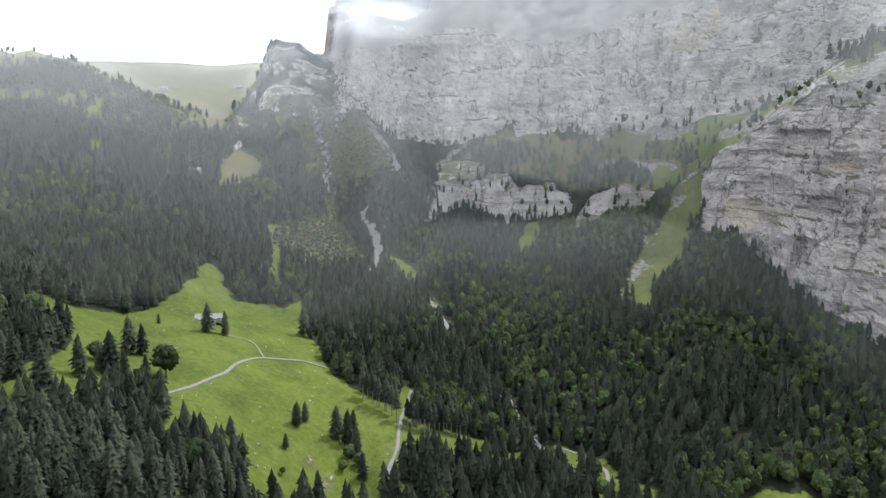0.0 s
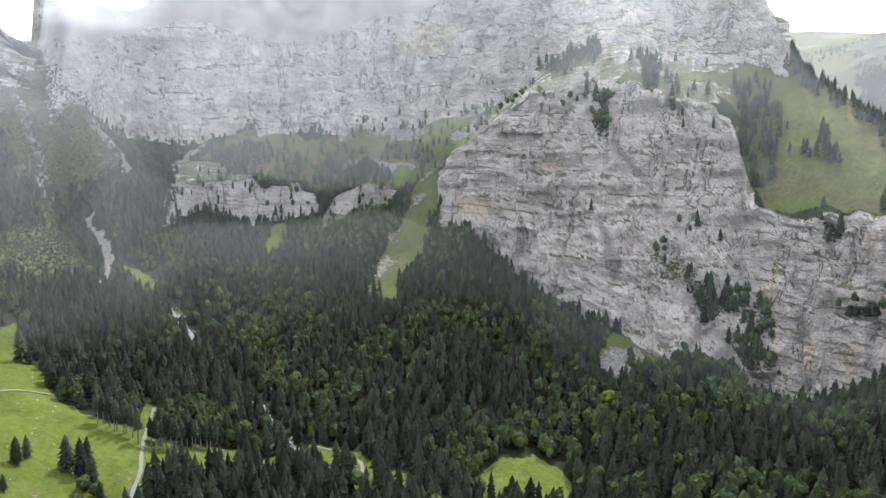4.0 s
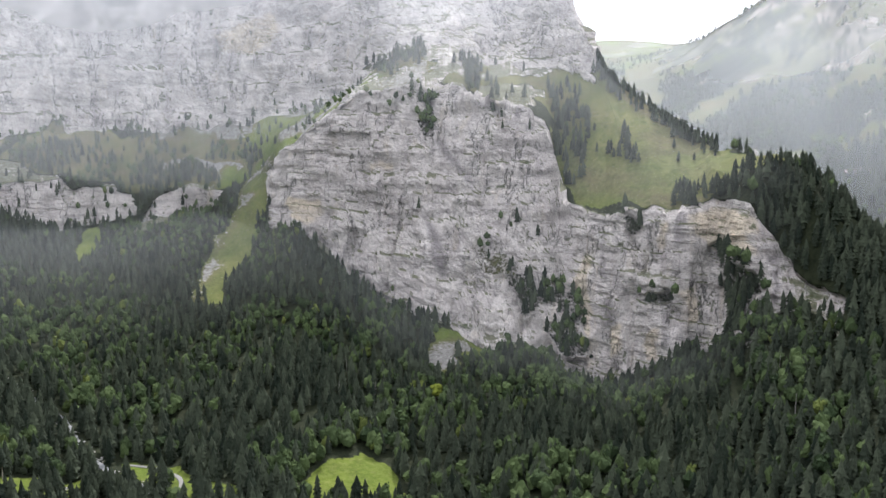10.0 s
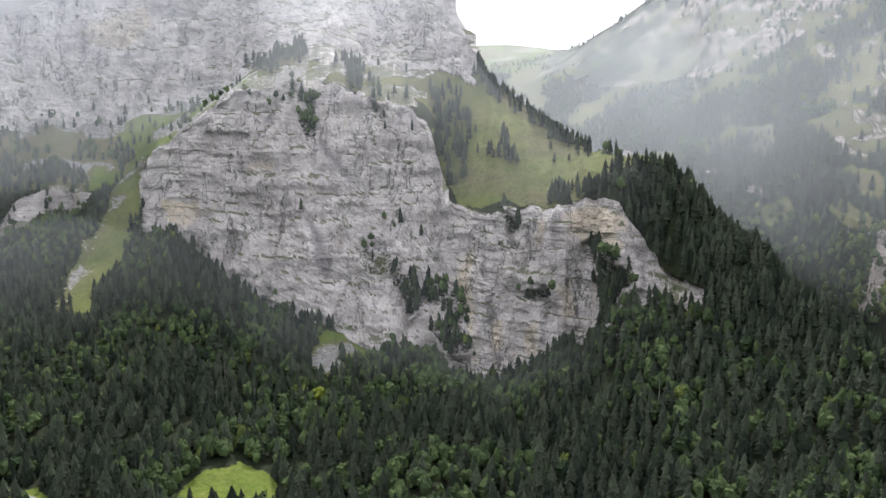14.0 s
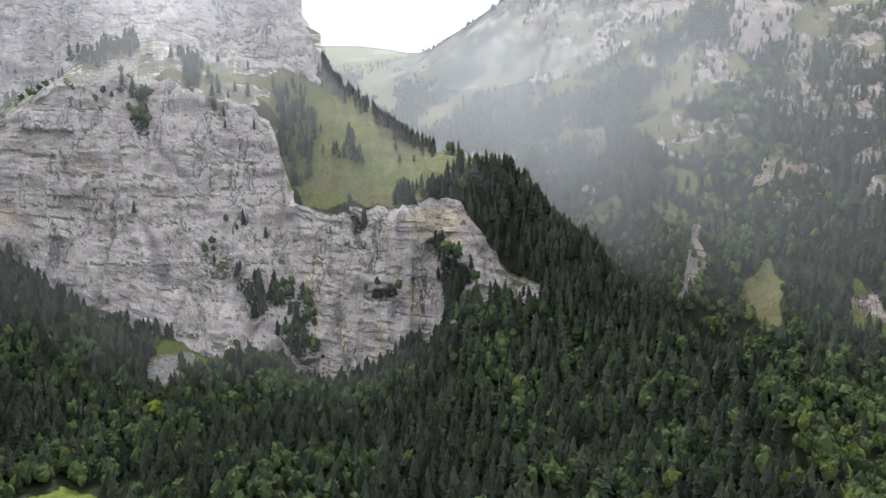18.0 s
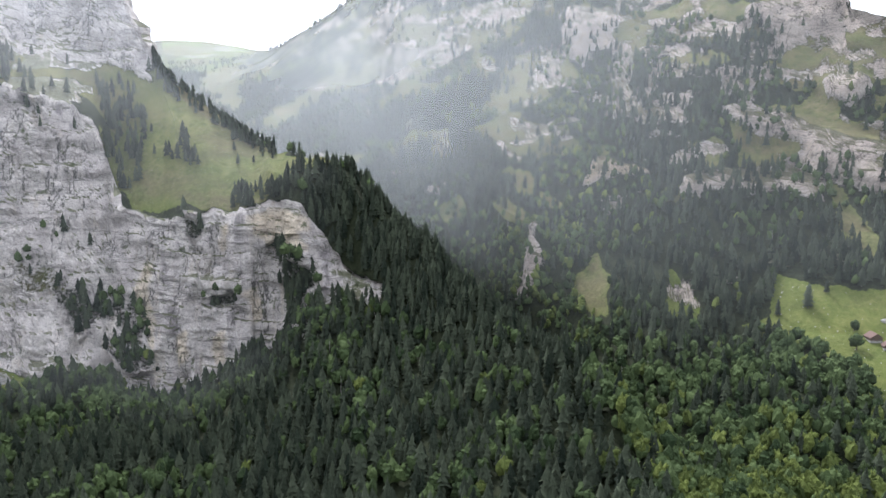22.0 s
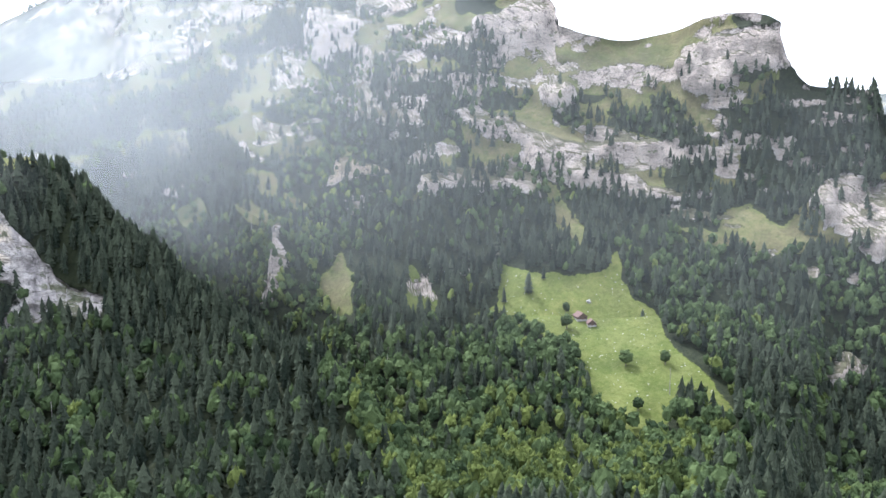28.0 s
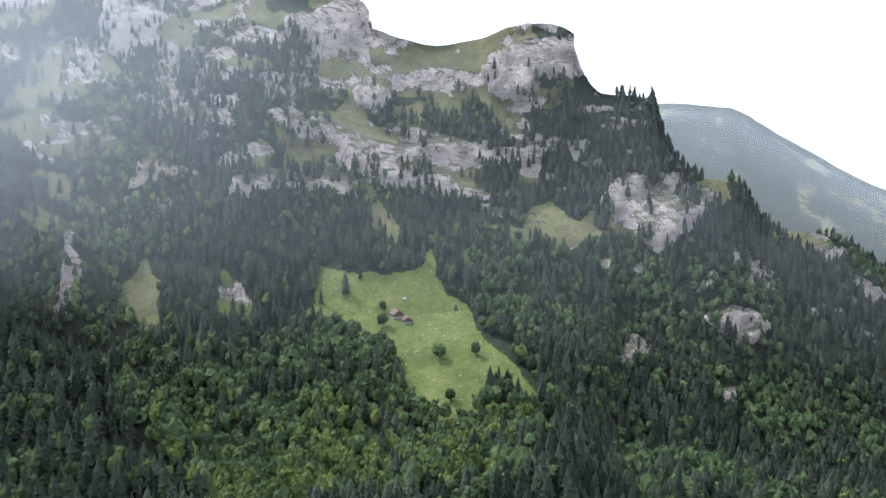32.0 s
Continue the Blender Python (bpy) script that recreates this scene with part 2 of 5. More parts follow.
TIN = plain_material("weathered_tin_roof", (0.17, 0.17, 0.165), (0.25, 0.25, 0.245), 0.4, 0.5)
PLASTER = plain_material("white_plaster", (0.3, 0.295, 0.28), (0.42, 0.41, 0.39), 0.9)
DARK_GLASS = plain_material("dark_window_glass", (0.02, 0.022, 0.025), (0.04, 0.045, 0.05), 1.0, 0.15)
PALE_BARK = plain_material("pale_bark", (0.13, 0.115, 0.095), (0.26, 0.235, 0.2), 1.0)
SNAG = plain_material("weathered_dead_wood", (0.16, 0.15, 0.14), (0.3, 0.285, 0.27), 1.2)
BARK = plain_material("bark", (0.07, 0.06, 0.05), (0.16, 0.14, 0.12))

# ---- plan of the terrain: radius and height of each line at these azimuths ----
AZIMUTHS = [-88.5, -84.3, -78.1, -75.0, -71.0, -67.1, -65.2, -62.0, -58.2, -53.5, -48.4, -44.0, -39.8, -38.1, -34.7, -30.5, -26.4, -22.7, -18.0, -15.8, -14.0, -11.8, -7.8, -5.1, -3.6, -1.6, 1.9, 3.8, 7.5, 11.1, 15.2, 19.4, 23.6, 29.0, 35.9, 40.3, 45.8, 52.4, 55.4, 56.0, 60.2, 61.9, 66.5, 68.7, 71.8, 74.5]
NEAR_EDGE = [(300, 286), (330, 272), (360, 250), (400, 228), (430, 210), (440, 202), (430, 206), (430, 204), (450, 192), (480, 176), (490, 174), (480, 178), (480, 168), (490, 162), (490, 162), (490, 160), (490, 162), (480, 170), (470, 178), (470, 166), (460, 172), (450, 176), (440, 182), (440, 186), (440, 186), (440, 188), (430, 198), (420, 190), (415, 196), (410, 200), (405, 208), (400, 214), (395, 220), (370, 212), (360, 216), (350, 222), (350, 228), (360, 232), (370, 232), (375, 214), (380, 216), (390, 214), (415, 208), (430, 206), (455, 200), (480, 196)]
LOWER_SLOPE = [(450, 284), (480, 272), (500, 260), (520, 250), (540, 240), (550, 230), (540, 224), (560, 210), (560, 196), (580, 184), (590, 172), (590, 174), (580, 182), (590, 182), (600, 178), (590, 172), (570, 178), (560, 180), (550, 186), (540, 178), (530, 184), (530, 180), (510, 190), (510, 192), (510, 194), (500, 200), (490, 208), (480, 206), (470, 208), (460, 210), (450, 214), (440, 220), (420, 224), (385, 212), (370, 216), (365, 218), (365, 224), (375, 230), (385, 230), (390, 212), (400, 212), (405, 212), (430, 206), (445, 202), (470, 198), (495, 194)]
MIDDLE_SLOPE = [(620, 298), (650, 286), (680, 274), (690, 262), (680, 252), (680, 238), (700, 232), (720, 226), (760, 216), (780, 210), (800, 208), (800, 210), (800, 226), (800, 226), (770, 220), (700, 198), (680, 190), (670, 190), (640, 190), (620, 186), (610, 186), (610, 182), (600, 202), (590, 214), (590, 220), (570, 228), (560, 234), (540, 230), (520, 230), (500, 226), (480, 226), (455, 228), (430, 228), (390, 214), (380, 216), (380, 218), (380, 224), (390, 228), (400, 228), (400, 212), (415, 210), (420, 210), (445, 202), (460, 200), (485, 196), (510, 192)]
CLIFF_FOOT = [(800, 314), (700, 290), (760, 284), (780, 266), (780, 258), (850, 248), (950, 258), (980, 260), (1200, 302), (1180, 300), (1150, 312), (1120, 326), (1000, 310), (980, 320), (920, 280), (850, 230), (800, 216), (770, 198), (740, 198), (720, 172), (715, 174), (705, 186), (700, 212), (695, 230), (660, 258), (650, 276), (650, 278), (600, 256), (570, 246), (540, 234), (500, 236), (475, 234), (440, 230), (400, 216), (385, 216), (385, 218), (385, 224), (395, 228), (405, 228), (410, 210), (420, 210), (430, 208), (455, 202), (470, 198), (495, 194), (520, 190)]
CLIFF_TOP = [(950, 346), (950, 338), (970, 326), (1000, 314), (1050, 308), (1150, 298), (1300, 314), (1350, 392), (1230, 366), (1210, 374), (1170, 358), (1130, 358), (1100, 378), (1010, 414), (970, 462), (930, 494), (920, 488), (900, 478), (860, 440), (800, 342), (780, 344), (760, 350), (740, 354), (725, 364), (700, 368), (690, 330), (660, 290), (640, 288), (600, 272), (570, 252), (530, 244), (490, 242), (450, 236), (410, 216), (390, 216), (390, 218), (390, 224), (400, 228), (410, 228), (415, 210), (430, 210), (440, 206), (465, 200), (480, 196), (510, 192), (535, 188)]
LEDGE = [(1250, 432), (1250, 426), (1250, 410), (1200, 384), (1450, 434), (1500, 448), (1600, 510), (1480, 448), (1350, 428), (1350, 446), (1320, 448), (1280, 452), (1230, 464), (1200, 472), (1150, 484), (1050, 534), (1020, 558), (1000, 528), (980, 524), (960, 510), (950, 502), (850, 422), (800, 390), (760, 386), (730, 388), (715, 376), (700, 366), (670, 326), (630, 296), (590, 272), (545, 256), (500, 248), (455, 238), (415, 216), (395, 216), (395, 218), (400, 224), (410, 228), (420, 228), (425, 210), (440, 208), (450, 206), (480, 196), (495, 194), (525, 188), (555, 180)]
CREST = [(1700, 610), (1700, 594), (1500, 502), (1450, 478), (1800, 676), (1800, 664), (1780, 960), (1700, 1056), (1550, 1052), (1500, 1030), (1450, 1002), (1400, 974), (1350, 974), (1320, 962), (1300, 952), (1250, 928), (1200, 860), (1180, 806), (1120, 724), (1060, 622), (985, 530), (940, 484), (900, 438), (830, 408), (800, 406), (760, 402), (735, 382), (700, 352), (650, 316), (610, 284), (560, 262), (515, 254), (465, 242), (420, 218), (400, 216), (400, 218), (405, 222), (415, 228), (430, 228), (435, 208), (455, 204), (465, 202), (495, 192), (515, 188), (545, 182), (580, 172)]
BEHIND_CREST = [(2000, 570), (2000, 578), (1900, 530), (1700, 482), (2100, 604), (2100, 608), (2030, 1250), (1950, 1222), (1800, 1160), (1750, 1138), (1700, 1110), (1650, 1078), (1600, 1082), (1570, 1070), (1550, 1060), (1500, 1034), (1450, 1006), (1430, 990), (1370, 950), (1400, 692), (1400, 380), (1300, 352), (1200, 356), (1150, 342), (1100, 328), (1050, 324), (1000, 314), (950, 278), (880, 254), (820, 226), (760, 206), (680, 194), (580, 196), (480, 192), (500, 200), (510, 200), (520, 206), (540, 208), (560, 206), (575, 182), (605, 166), (615, 162), (645, 146), (660, 138), (680, 132), (700, 130)]
FAR_LOW = [(2300, 610), (2300, 620), (2300, 616), (2200, 578), (2400, 652), (2400, 656), (2380, 1400), (2300, 1372), (2150, 1310), (2100, 1288), (2050, 1258), (2000, 1224), (1950, 1232), (1920, 1220), (1900, 1210), (1850, 1182), (1800, 1152), (1780, 1134), (1720, 1092), (2200, 696), (2100, 526), (2000, 540), (1500, 466), (1450, 478), (1400, 466), (1300, 450), (1200, 438), (1080, 388), (1040, 390), (950, 354), (850, 328), (830, 320), (800, 308), (690, 232), (690, 256), (690, 258), (700, 260), (720, 262), (740, 262), (740, 244), (740, 222), (740, 214), (755, 186), (770, 174), (780, 160), (800, 150)]
FAR_MIDDLE = [(2600, 664), (2600, 676), (2600, 680), (2600, 678), (2700, 714), (2700, 718), (2780, 1476), (2700, 1452), (2550, 1396), (2500, 1374), (2450, 1344), (2400, 1310), (2350, 1322), (2320, 1310), (2300, 1300), (2250, 1274), (2200, 1246), (2180, 1224), (2120, 1182), (3000, 824), (3100, 790), (3000, 768), (2300, 672), (1900, 644), (1800, 642), (1700, 638), (1600, 632), (1450, 606), (1350, 590), (1200, 550), (1100, 512), (1020, 480), (910, 412), (860, 374), (860, 362), (860, 362), (860, 360), (870, 366), (870, 372), (865, 364), (850, 332), (835, 308), (875, 276), (890, 256), (900, 224), (920, 198)]
FAR_CREST = [(2900, 722), (2900, 738), (2900, 750), (2900, 746), (3000, 782), (3000, 788), (3280, 1558), (3200, 1536), (3050, 1486), (3000, 1466), (2950, 1438), (2900, 1404), (2850, 1418), (2820, 1408), (2800, 1398), (2750, 1374), (2700, 1344), (2680, 1322), (2620, 1278), (3900, 978), (3900, 996), (3900, 1000), (3700, 944), (2400, 776), (2200, 782), (2100, 814), (2000, 884), (1900, 920), (1800, 916), (1650, 892), (1500, 840), (1350, 752), (1250, 700), (1150, 684), (1120, 658), (1050, 596), (1080, 570), (990, 578), (960, 546), (945, 502), (945, 484), (930, 424), (975, 386), (995, 328), (1025, 300), (1060, 266)]

# more points of single lines: azimuth, radius, height; they take the place of the line's own between the first and the last azimuth
FINER = {
    6: [(-72.4, 1780, 575), (-71.5, 1795, 636), (-70.6, 1800, 680), (-69.0, 1800, 674), (-67.7, 1800, 648), (-66.6, 1795, 656), (-66.0, 1790, 705), (-65.5, 1780, 950)],
    7: [(-67.1, 2100, 608), (-66.1, 2095, 620), (-65.6, 2030, 1250)],
    8: [(-67.1, 2400, 656), (-66.1, 2400, 656), (-65.6, 2380, 1400)],
    9: [(-67.1, 2700, 718), (-66.1, 2700, 718), (-65.6, 2780, 1476)],
    10: [(33.0, 1150, 662), (35.4, 1120, 640), (36.2, 1070, 598), (38.7, 1050, 574), (41.6, 1050, 566), (44.1, 1050, 572), (46.4, 1020, 578), (48.5, 1000, 580), (50.7, 985, 572), (51.4, 975, 555), (51.9, 965, 528), (52.7, 960, 505), (54.0, 955, 486), (57.2, 945, 478), (57.9, 940, 456), (58.6, 935, 424), (59.9, 930, 392), (61.4, 930, 380), (63.3, 940, 376), (64.5, 950, 350), (65.2, 955, 330), (66.2, 965, 320), (68.1, 985, 316), (70.2, 1010, 304), (71.6, 1025, 284), (72.8, 1040, 268), (74.5, 1060, 250)],
}

# kind, from line, to line, outline in azimuth and elevation
PATCHES = [
    ("meadow", 0.0, 3.8, [(-88.2, -8.7), (-86.0, -9.7), (-83.0, -10.7), (-80.7, -10.3), (-78.6, -9.3), (-77.5, -7.8), (-76.8, -8.0), (-75.1, -10.2), (-72.3, -10.9), (-70.1, -10.6), (-69.7, -12.9), (-69.1, -15.3), (-67.6, -16.9), (-64.3, -18.8), (-63.4, -19.9), (-60.4, -20.5), (-56.9, -21.6), (-57.1, -22.4), (-60.3, -22.8), (-64.1, -21.3), (-65.4, -23.1), (-65.2, -24.5), (-76.4, -23.1), (-75.9, -20.2), (-81.6, -18.2), (-81.5, -15.8), (-86.1, -14.8), (-86.7, -12.0), (-88.5, -10.7)]),
    ("meadow", 0.0, 2.1, [(-90.7, -13.3), (-86.3, -12.1), (-82.6, -15.3), (-88.4, -16.6), (-91.1, -15.9)]),
    ("meadow", 0.0, 1.3, [(-39.9, -25.5), (-36.6, -23.0), (-33.5, -22.2), (-31.3, -23.5), (-29.9, -26.1)]),
    ("meadow", 0.0, 1.6, [(-56.5, -22.5), (-53.4, -22.1), (-50.4, -21.2), (-47.1, -21.4), (-43.4, -24.8), (-45.6, -24.8), (-48.6, -22.9)]),
    ("bush", 3.5, 6.3, [(-71.6, 0.0), (-69.5, 6.8), (-69.1, -0.8), (-66.6, -2.9), (-62.1, -0.3), (-64.5, 4.4), (-67.8, 6.4)]),
    ("bush", 2.5, 4.8, [(-67.1, -3.1), (-64.5, -8.1), (-67.1, -8.5), (-71.3, -6.6), (-72.0, -5.0), (-69.3, -4.2)]),
    ("alp", 3.9, 5.8, [(-75.4, 0.1), (-74.0, 1.1), (-71.6, -0.8), (-72.5, -1.6), (-75.8, -2.2)]),
    ("alp", 5.3, 10.1, [(-82.5, 6.3), (-78.0, 6.5), (-72.4, 6.8), (-74.6, 3.4), (-77.1, 3.7), (-80.2, 4.8)]),
    ("meadow", 2.0, 3.8, [(-63.0, -6.8), (-61.7, -7.3), (-60.8, -8.8), (-61.7, -9.0), (-63.1, -7.9)]),
    ("scree", 1.5, 3.1, [(-60.9, -9.9), (-60.1, -10.3), (-59.3, -11.8), (-60.5, -12.4), (-60.6, -10.9)]),
    ("scree", 3.6, 5.6, [(-58.7, -0.7), (-57.8, 1.0), (-56.4, 1.9), (-58.3, -1.0)]),
    ("ledge", 3.4, 5.6, [(-55.6, 1.9), (-51.7, 2.2), (-45.8, 1.8), (-39.8, 2.8), (-40.7, 0.2), (-43.8, -2.0), (-48.4, -2.0), (-53.5, -0.7), (-56.5, -0.1)]),
    ("rock", 2.4, 5.1, [(-60.2, -4.9), (-59.7, -2.5), (-57.8, -0.2), (-55.7, -0.3), (-52.2, -1.6), (-48.8, -2.0), (-48.2, -2.9), (-49.2, -3.8), (-52.2, -4.4), (-54.0, -5.1), (-56.6, -3.6), (-58.8, -3.8)]),
    ("rock", 2.3, 4.6, [(-49.2, -4.8), (-48.7, -3.6), (-47.0, -2.7), (-44.7, -2.0), (-43.0, -2.2), (-43.4, -3.1), (-45.9, -4.6), (-48.0, -4.7)]),
    ("meadow", 2.0, 3.7, [(-53.4, -6.4), (-51.8, -4.7), (-50.7, -4.6), (-51.9, -6.4), (-53.1, -7.3)]),
    ("scree", 1.7, 4.8, [(-45.5, -10.4), (-43.4, -6.5), (-42.9, -6.0), (-41.9, -4.3), (-40.5, -1.2), (-38.9, 0.6), (-40.4, -2.2), (-41.5, -4.3), (-42.2, -5.6), (-43.1, -7.2), (-44.9, -10.4)]),
    ("meadow", 1.7, 4.8, [(-45.0, -10.2), (-43.1, -7.0), (-41.6, -4.3), (-40.4, -2.0), (-38.9, 0.6), (-38.0, 1.0), (-39.3, -2.0), (-40.3, -5.2), (-41.7, -8.2), (-43.3, -10.4)]),
    ("scree", 1.2, 3.4, [(-27.8, -16.7), (-26.9, -14.6), (-24.8, -14.1), (-23.5, -15.0), (-25.5, -16.7), (-27.4, -17.6)]),
    ("meadow", 1.7, 3.6, [(-27.5, -13.3), (-23.0, -13.7), (-21.7, -15.2), (-23.1, -16.3), (-25.4, -15.9), (-26.7, -14.1)]),
    ("alp", 3.4, 8.4, [(-30.6, 6.6), (-25.8, 7.5), (-18.4, 7.0), (-15.9, 7.4), (-13.8, 6.3), (-10.1, 3.5), (-5.8, 0.5), (-2.5, 0.2), (1.7, 0.4), (1.0, -0.2), (-2.5, -0.6), (-5.1, -2.3), (-8.6, -3.4), (-12.2, -3.3), (-15.3, -4.2), (-16.4, -0.3), (-17.6, 3.6), (-21.5, 5.8), (-25.1, 5.0), (-29.9, 4.5)]),
    ("alp", 1.8, 3.4, [(-11.4, -17.9), (-9.5, -16.4), (-9.1, -16.8), (-10.3, -17.9)]),
    ("alp", 7.3, 9.1, [(-7.2, 2.9), (-5.4, 4.2), (-2.8, 5.5), (-2.3, 5.3), (-5.0, 3.3), (-6.6, 2.2)]),
    ("alp", 8.1, 10.3, [(-12.5, 8.3), (-8.9, 0.0), (-8.1, 7.2), (-11.6, 6.2)]),
    ("rock", 6.6, 8.6, [(14.0, -11.4), (14.3, -7.9), (14.6, -4.8), (15.4, -4.6), (15.5, -6.5), (16.3, -7.6), (15.4, -9.1), (15.3, -10.9)]),
    ("alp", 6.8, 8.5, [(18.5, -8.9), (19.6, -7.0), (20.9, -8.4), (21.2, -11.3), (19.9, -11.8), (18.8, -10.2)]),
    ("meadow", 7.1, 8.9, [(25.6, -12.0), (25.8, -8.0), (26.4, -7.6), (26.9, -9.1), (28.0, -10.2), (27.8, -11.6)]),
    ("grass", 7.5, 8.9, [(11.7, -0.2), (13.0, 0.2), (14.2, -0.8), (14.6, -2.2), (13.8, -2.4), (12.8, -1.4)]),
    ("grass", 7.5, 8.9, [(14.9, -1.8), (16.5, -2.0), (17.3, -2.6), (16.3, -3.3), (15.4, -2.7)]),
    ("grass", 6.9, 8.5, [(6.5, -4.0), (8.6, -2.3), (10.0, -3.7), (8.0, -4.9)]),
    ("grass", 7.3, 8.7, [(11.7, -3.5), (13.0, -2.7), (14.3, -4.7), (13.5, -5.2)]),
    ("crag", 8.0, 10.2, [(-2.2, 9.1), (1.9, 11.6), (2.3, 12.0), (14.0, 11.4), (11.4, 9.2), (9.4, 8.1), (7.4, 7.1), (5.4, 6.2), (2.0, 6.3), (-1.1, 7.2)]),
    ("alp", 7.2, 9.7, [(-7.0, 2.3), (-5.0, 4.2), (-2.4, 6.1), (1.5, 8.2), (4.0, 8.9), (4.5, 8.2), (0.7, 6.5), (-2.8, 4.6), (-6.1, 2.0)]),
    ("alp", 7.8, 9.3, [(2.4, 4.8), (4.5, 6.0), (7.1, 6.2), (7.3, 5.3), (4.6, 4.6), (2.9, 4.1)]),
    ("alp", 8.2, 9.6, [(12.5, 5.2), (13.8, 6.6), (15.1, 5.5), (14.9, 4.4), (13.3, 4.9)]),
    ("crag", 7.4, 8.9, [(2.9, 0.7), (3.8, 2.1), (5.7, 2.8), (6.1, 2.0), (4.7, 0.8)]),
    ("crag", 7.4, 8.9, [(6.1, 2.2), (7.6, 2.5), (8.1, 0.5), (6.7, -0.6)]),
    ("rock", 7.1, 8.5, [(6.0, -1.9), (7.3, -1.3), (8.5, -1.7), (7.7, -2.6), (6.5, -2.7)]),
    ("face", 8.6, 10.2, [(16.8, 10.6), (19.1, 11.0), (21.3, 10.8), (19.5, 9.1), (18.0, 7.3), (17.3, 8.1)]),
    ("crag", 8.3, 9.8, [(13.8, 6.8), (15.8, 8.6), (17.1, 8.0), (16.5, 5.1), (15.4, 4.3), (14.4, 5.1)]),
    ("crag", 8.4, 10.1, [(20.3, 4.9), (21.4, 8.6), (22.1, 8.5), (22.2, 6.3), (21.5, 3.7), (20.8, 3.8)]),
    ("crag", 7.7, 9.4, [(10.0, 2.4), (13.9, 3.5), (17.0, 3.1), (17.8, 1.1), (14.5, 0.3), (10.9, 0.7)]),
    ("turf", 3.7, 5.3, [(-14.5, 1.0), (-13.1, 1.8), (-12.2, -0.3), (-12.5, -2.0), (-13.6, -0.9)]),
    ("rock", 7.8, 9.5, [(19.3, -1.3), (19.3, 0.2), (20.5, 0.4), (23.2, -0.0), (23.7, -0.5), (21.5, -1.1), (19.7, -1.8)]),
    ("rock", 8.2, 9.7, [(26.0, -2.2), (26.4, -0.8), (28.6, -0.4), (32.2, -1.2), (35.2, -1.8), (35.7, -3.1), (31.3, -2.4), (26.9, -2.7)]),
    ("rock", 8.3, 9.8, [(34.6, 1.5), (39.4, -0.0), (44.1, -1.7), (46.7, -2.3), (45.8, -3.4), (40.8, -2.8), (37.4, -1.3), (35.2, -0.5)]),
    ("rock", 8.6, 9.9, [(28.5, 3.3), (32.9, 1.3), (38.2, -0.0), (43.5, 0.8), (44.0, 2.0), (39.4, 1.0), (32.8, 3.2), (28.9, 4.3)]),
    ("face", 9.0, 10.5, [(30.1, 10.6), (33.7, 11.9), (36.0, 12.0), (36.1, 10.2), (33.9, 8.9), (31.7, 8.6)]),
    ("rock", 8.6, 10.2, [(16.3, 11.1), (17.6, 11.0), (19.3, 9.4), (21.1, 10.4), (20.3, 8.4), (17.6, 8.5), (17.0, 7.7)]),
    ("face", 8.8, 10.1, [(34.9, 5.7), (37.4, 6.1), (38.5, 4.6), (37.1, 4.0), (35.8, 4.5)]),
    ("face", 9.0, 10.6, [(44.6, 7.3), (48.0, 9.0), (51.7, 9.3), (52.3, 6.1), (49.0, 5.5), (46.4, 4.8)]),
    ("face", 8.0, 10.1, [(54.7, -3.5), (55.3, -1.7), (56.9, -0.4), (58.4, -1.5), (59.8, 0.1), (60.2, -0.9), (59.3, -2.5), (60.1, -3.9), (61.8, -3.3), (61.8, -4.7), (60.0, -6.3), (58.9, -7.2), (57.7, -6.3), (56.4, -4.6)]),
    ("crag", 8.3, 10.0, [(28.9, 4.3), (34.0, 3.9), (41.0, 2.6), (44.1, 1.9), (45.1, -1.7), (43.9, -3.3), (38.6, -2.2), (34.1, -0.4), (29.9, 0.0)]),
    ("crag", 8.4, 9.8, [(26.2, 2.2), (28.6, 1.7), (29.0, -0.4), (26.9, -0.4)]),
    ("crag", 8.4, 10.0, [(48.4, 2.6), (50.2, 1.3), (49.2, -1.7), (47.8, -2.2)]),
    ("wood", 3.5, 5.6, [(-57.6, -0.1), (-55.6, 1.4), (-53.6, 2.6), (-52.4, 0.9), (-53.3, -1.1), (-55.7, -0.2)]),
    ("wood", 3.4, 5.0, [(-46.7, -2.0), (-45.8, -0.3), (-44.6, -0.1), (-43.4, -1.9), (-45.1, -2.1)]),
    ("wood", 3.4, 5.2, [(-41.4, -0.7), (-41.0, 1.1), (-40.1, 0.6), (-40.5, -1.3)]),
    ("wood", 3.4, 5.1, [(-49.2, -1.9), (-48.8, -0.4), (-47.5, 0.1), (-48.0, -1.7)]),
    ("wood", 3.6, 5.4, [(-43.8, -0.3), (-43.0, 1.4), (-41.9, 0.6), (-42.4, -0.7)]),
    ("wood", 3.5, 5.2, [(-52.2, -0.7), (-51.3, 0.5), (-49.8, -0.7), (-50.5, -1.4)]),
    ("face", 7.7, 9.2, [(62.1, -11.2), (63.3, -10.1), (65.5, -10.5), (66.4, -11.4), (64.6, -12.7), (63.1, -12.1)]),
    ("face", 7.0, 8.5, [(55.6, -14.3), (56.6, -13.3), (58.6, -13.9), (58.2, -15.3), (56.3, -15.5)]),
    ("rock", 7.9, 9.4, [(61.2, -9.4), (61.7, -7.4), (62.3, -8.5), (61.8, -9.8)]),
    ("rock", 6.9, 8.4, [(62.9, -17.6), (63.2, -16.4), (64.6, -16.2), (64.9, -16.9), (63.6, -17.1)]),
    ("rock", 8.7, 10.3, [(71.0, -7.5), (72.4, -7.8), (72.6, -9.3), (71.8, -9.5)]),
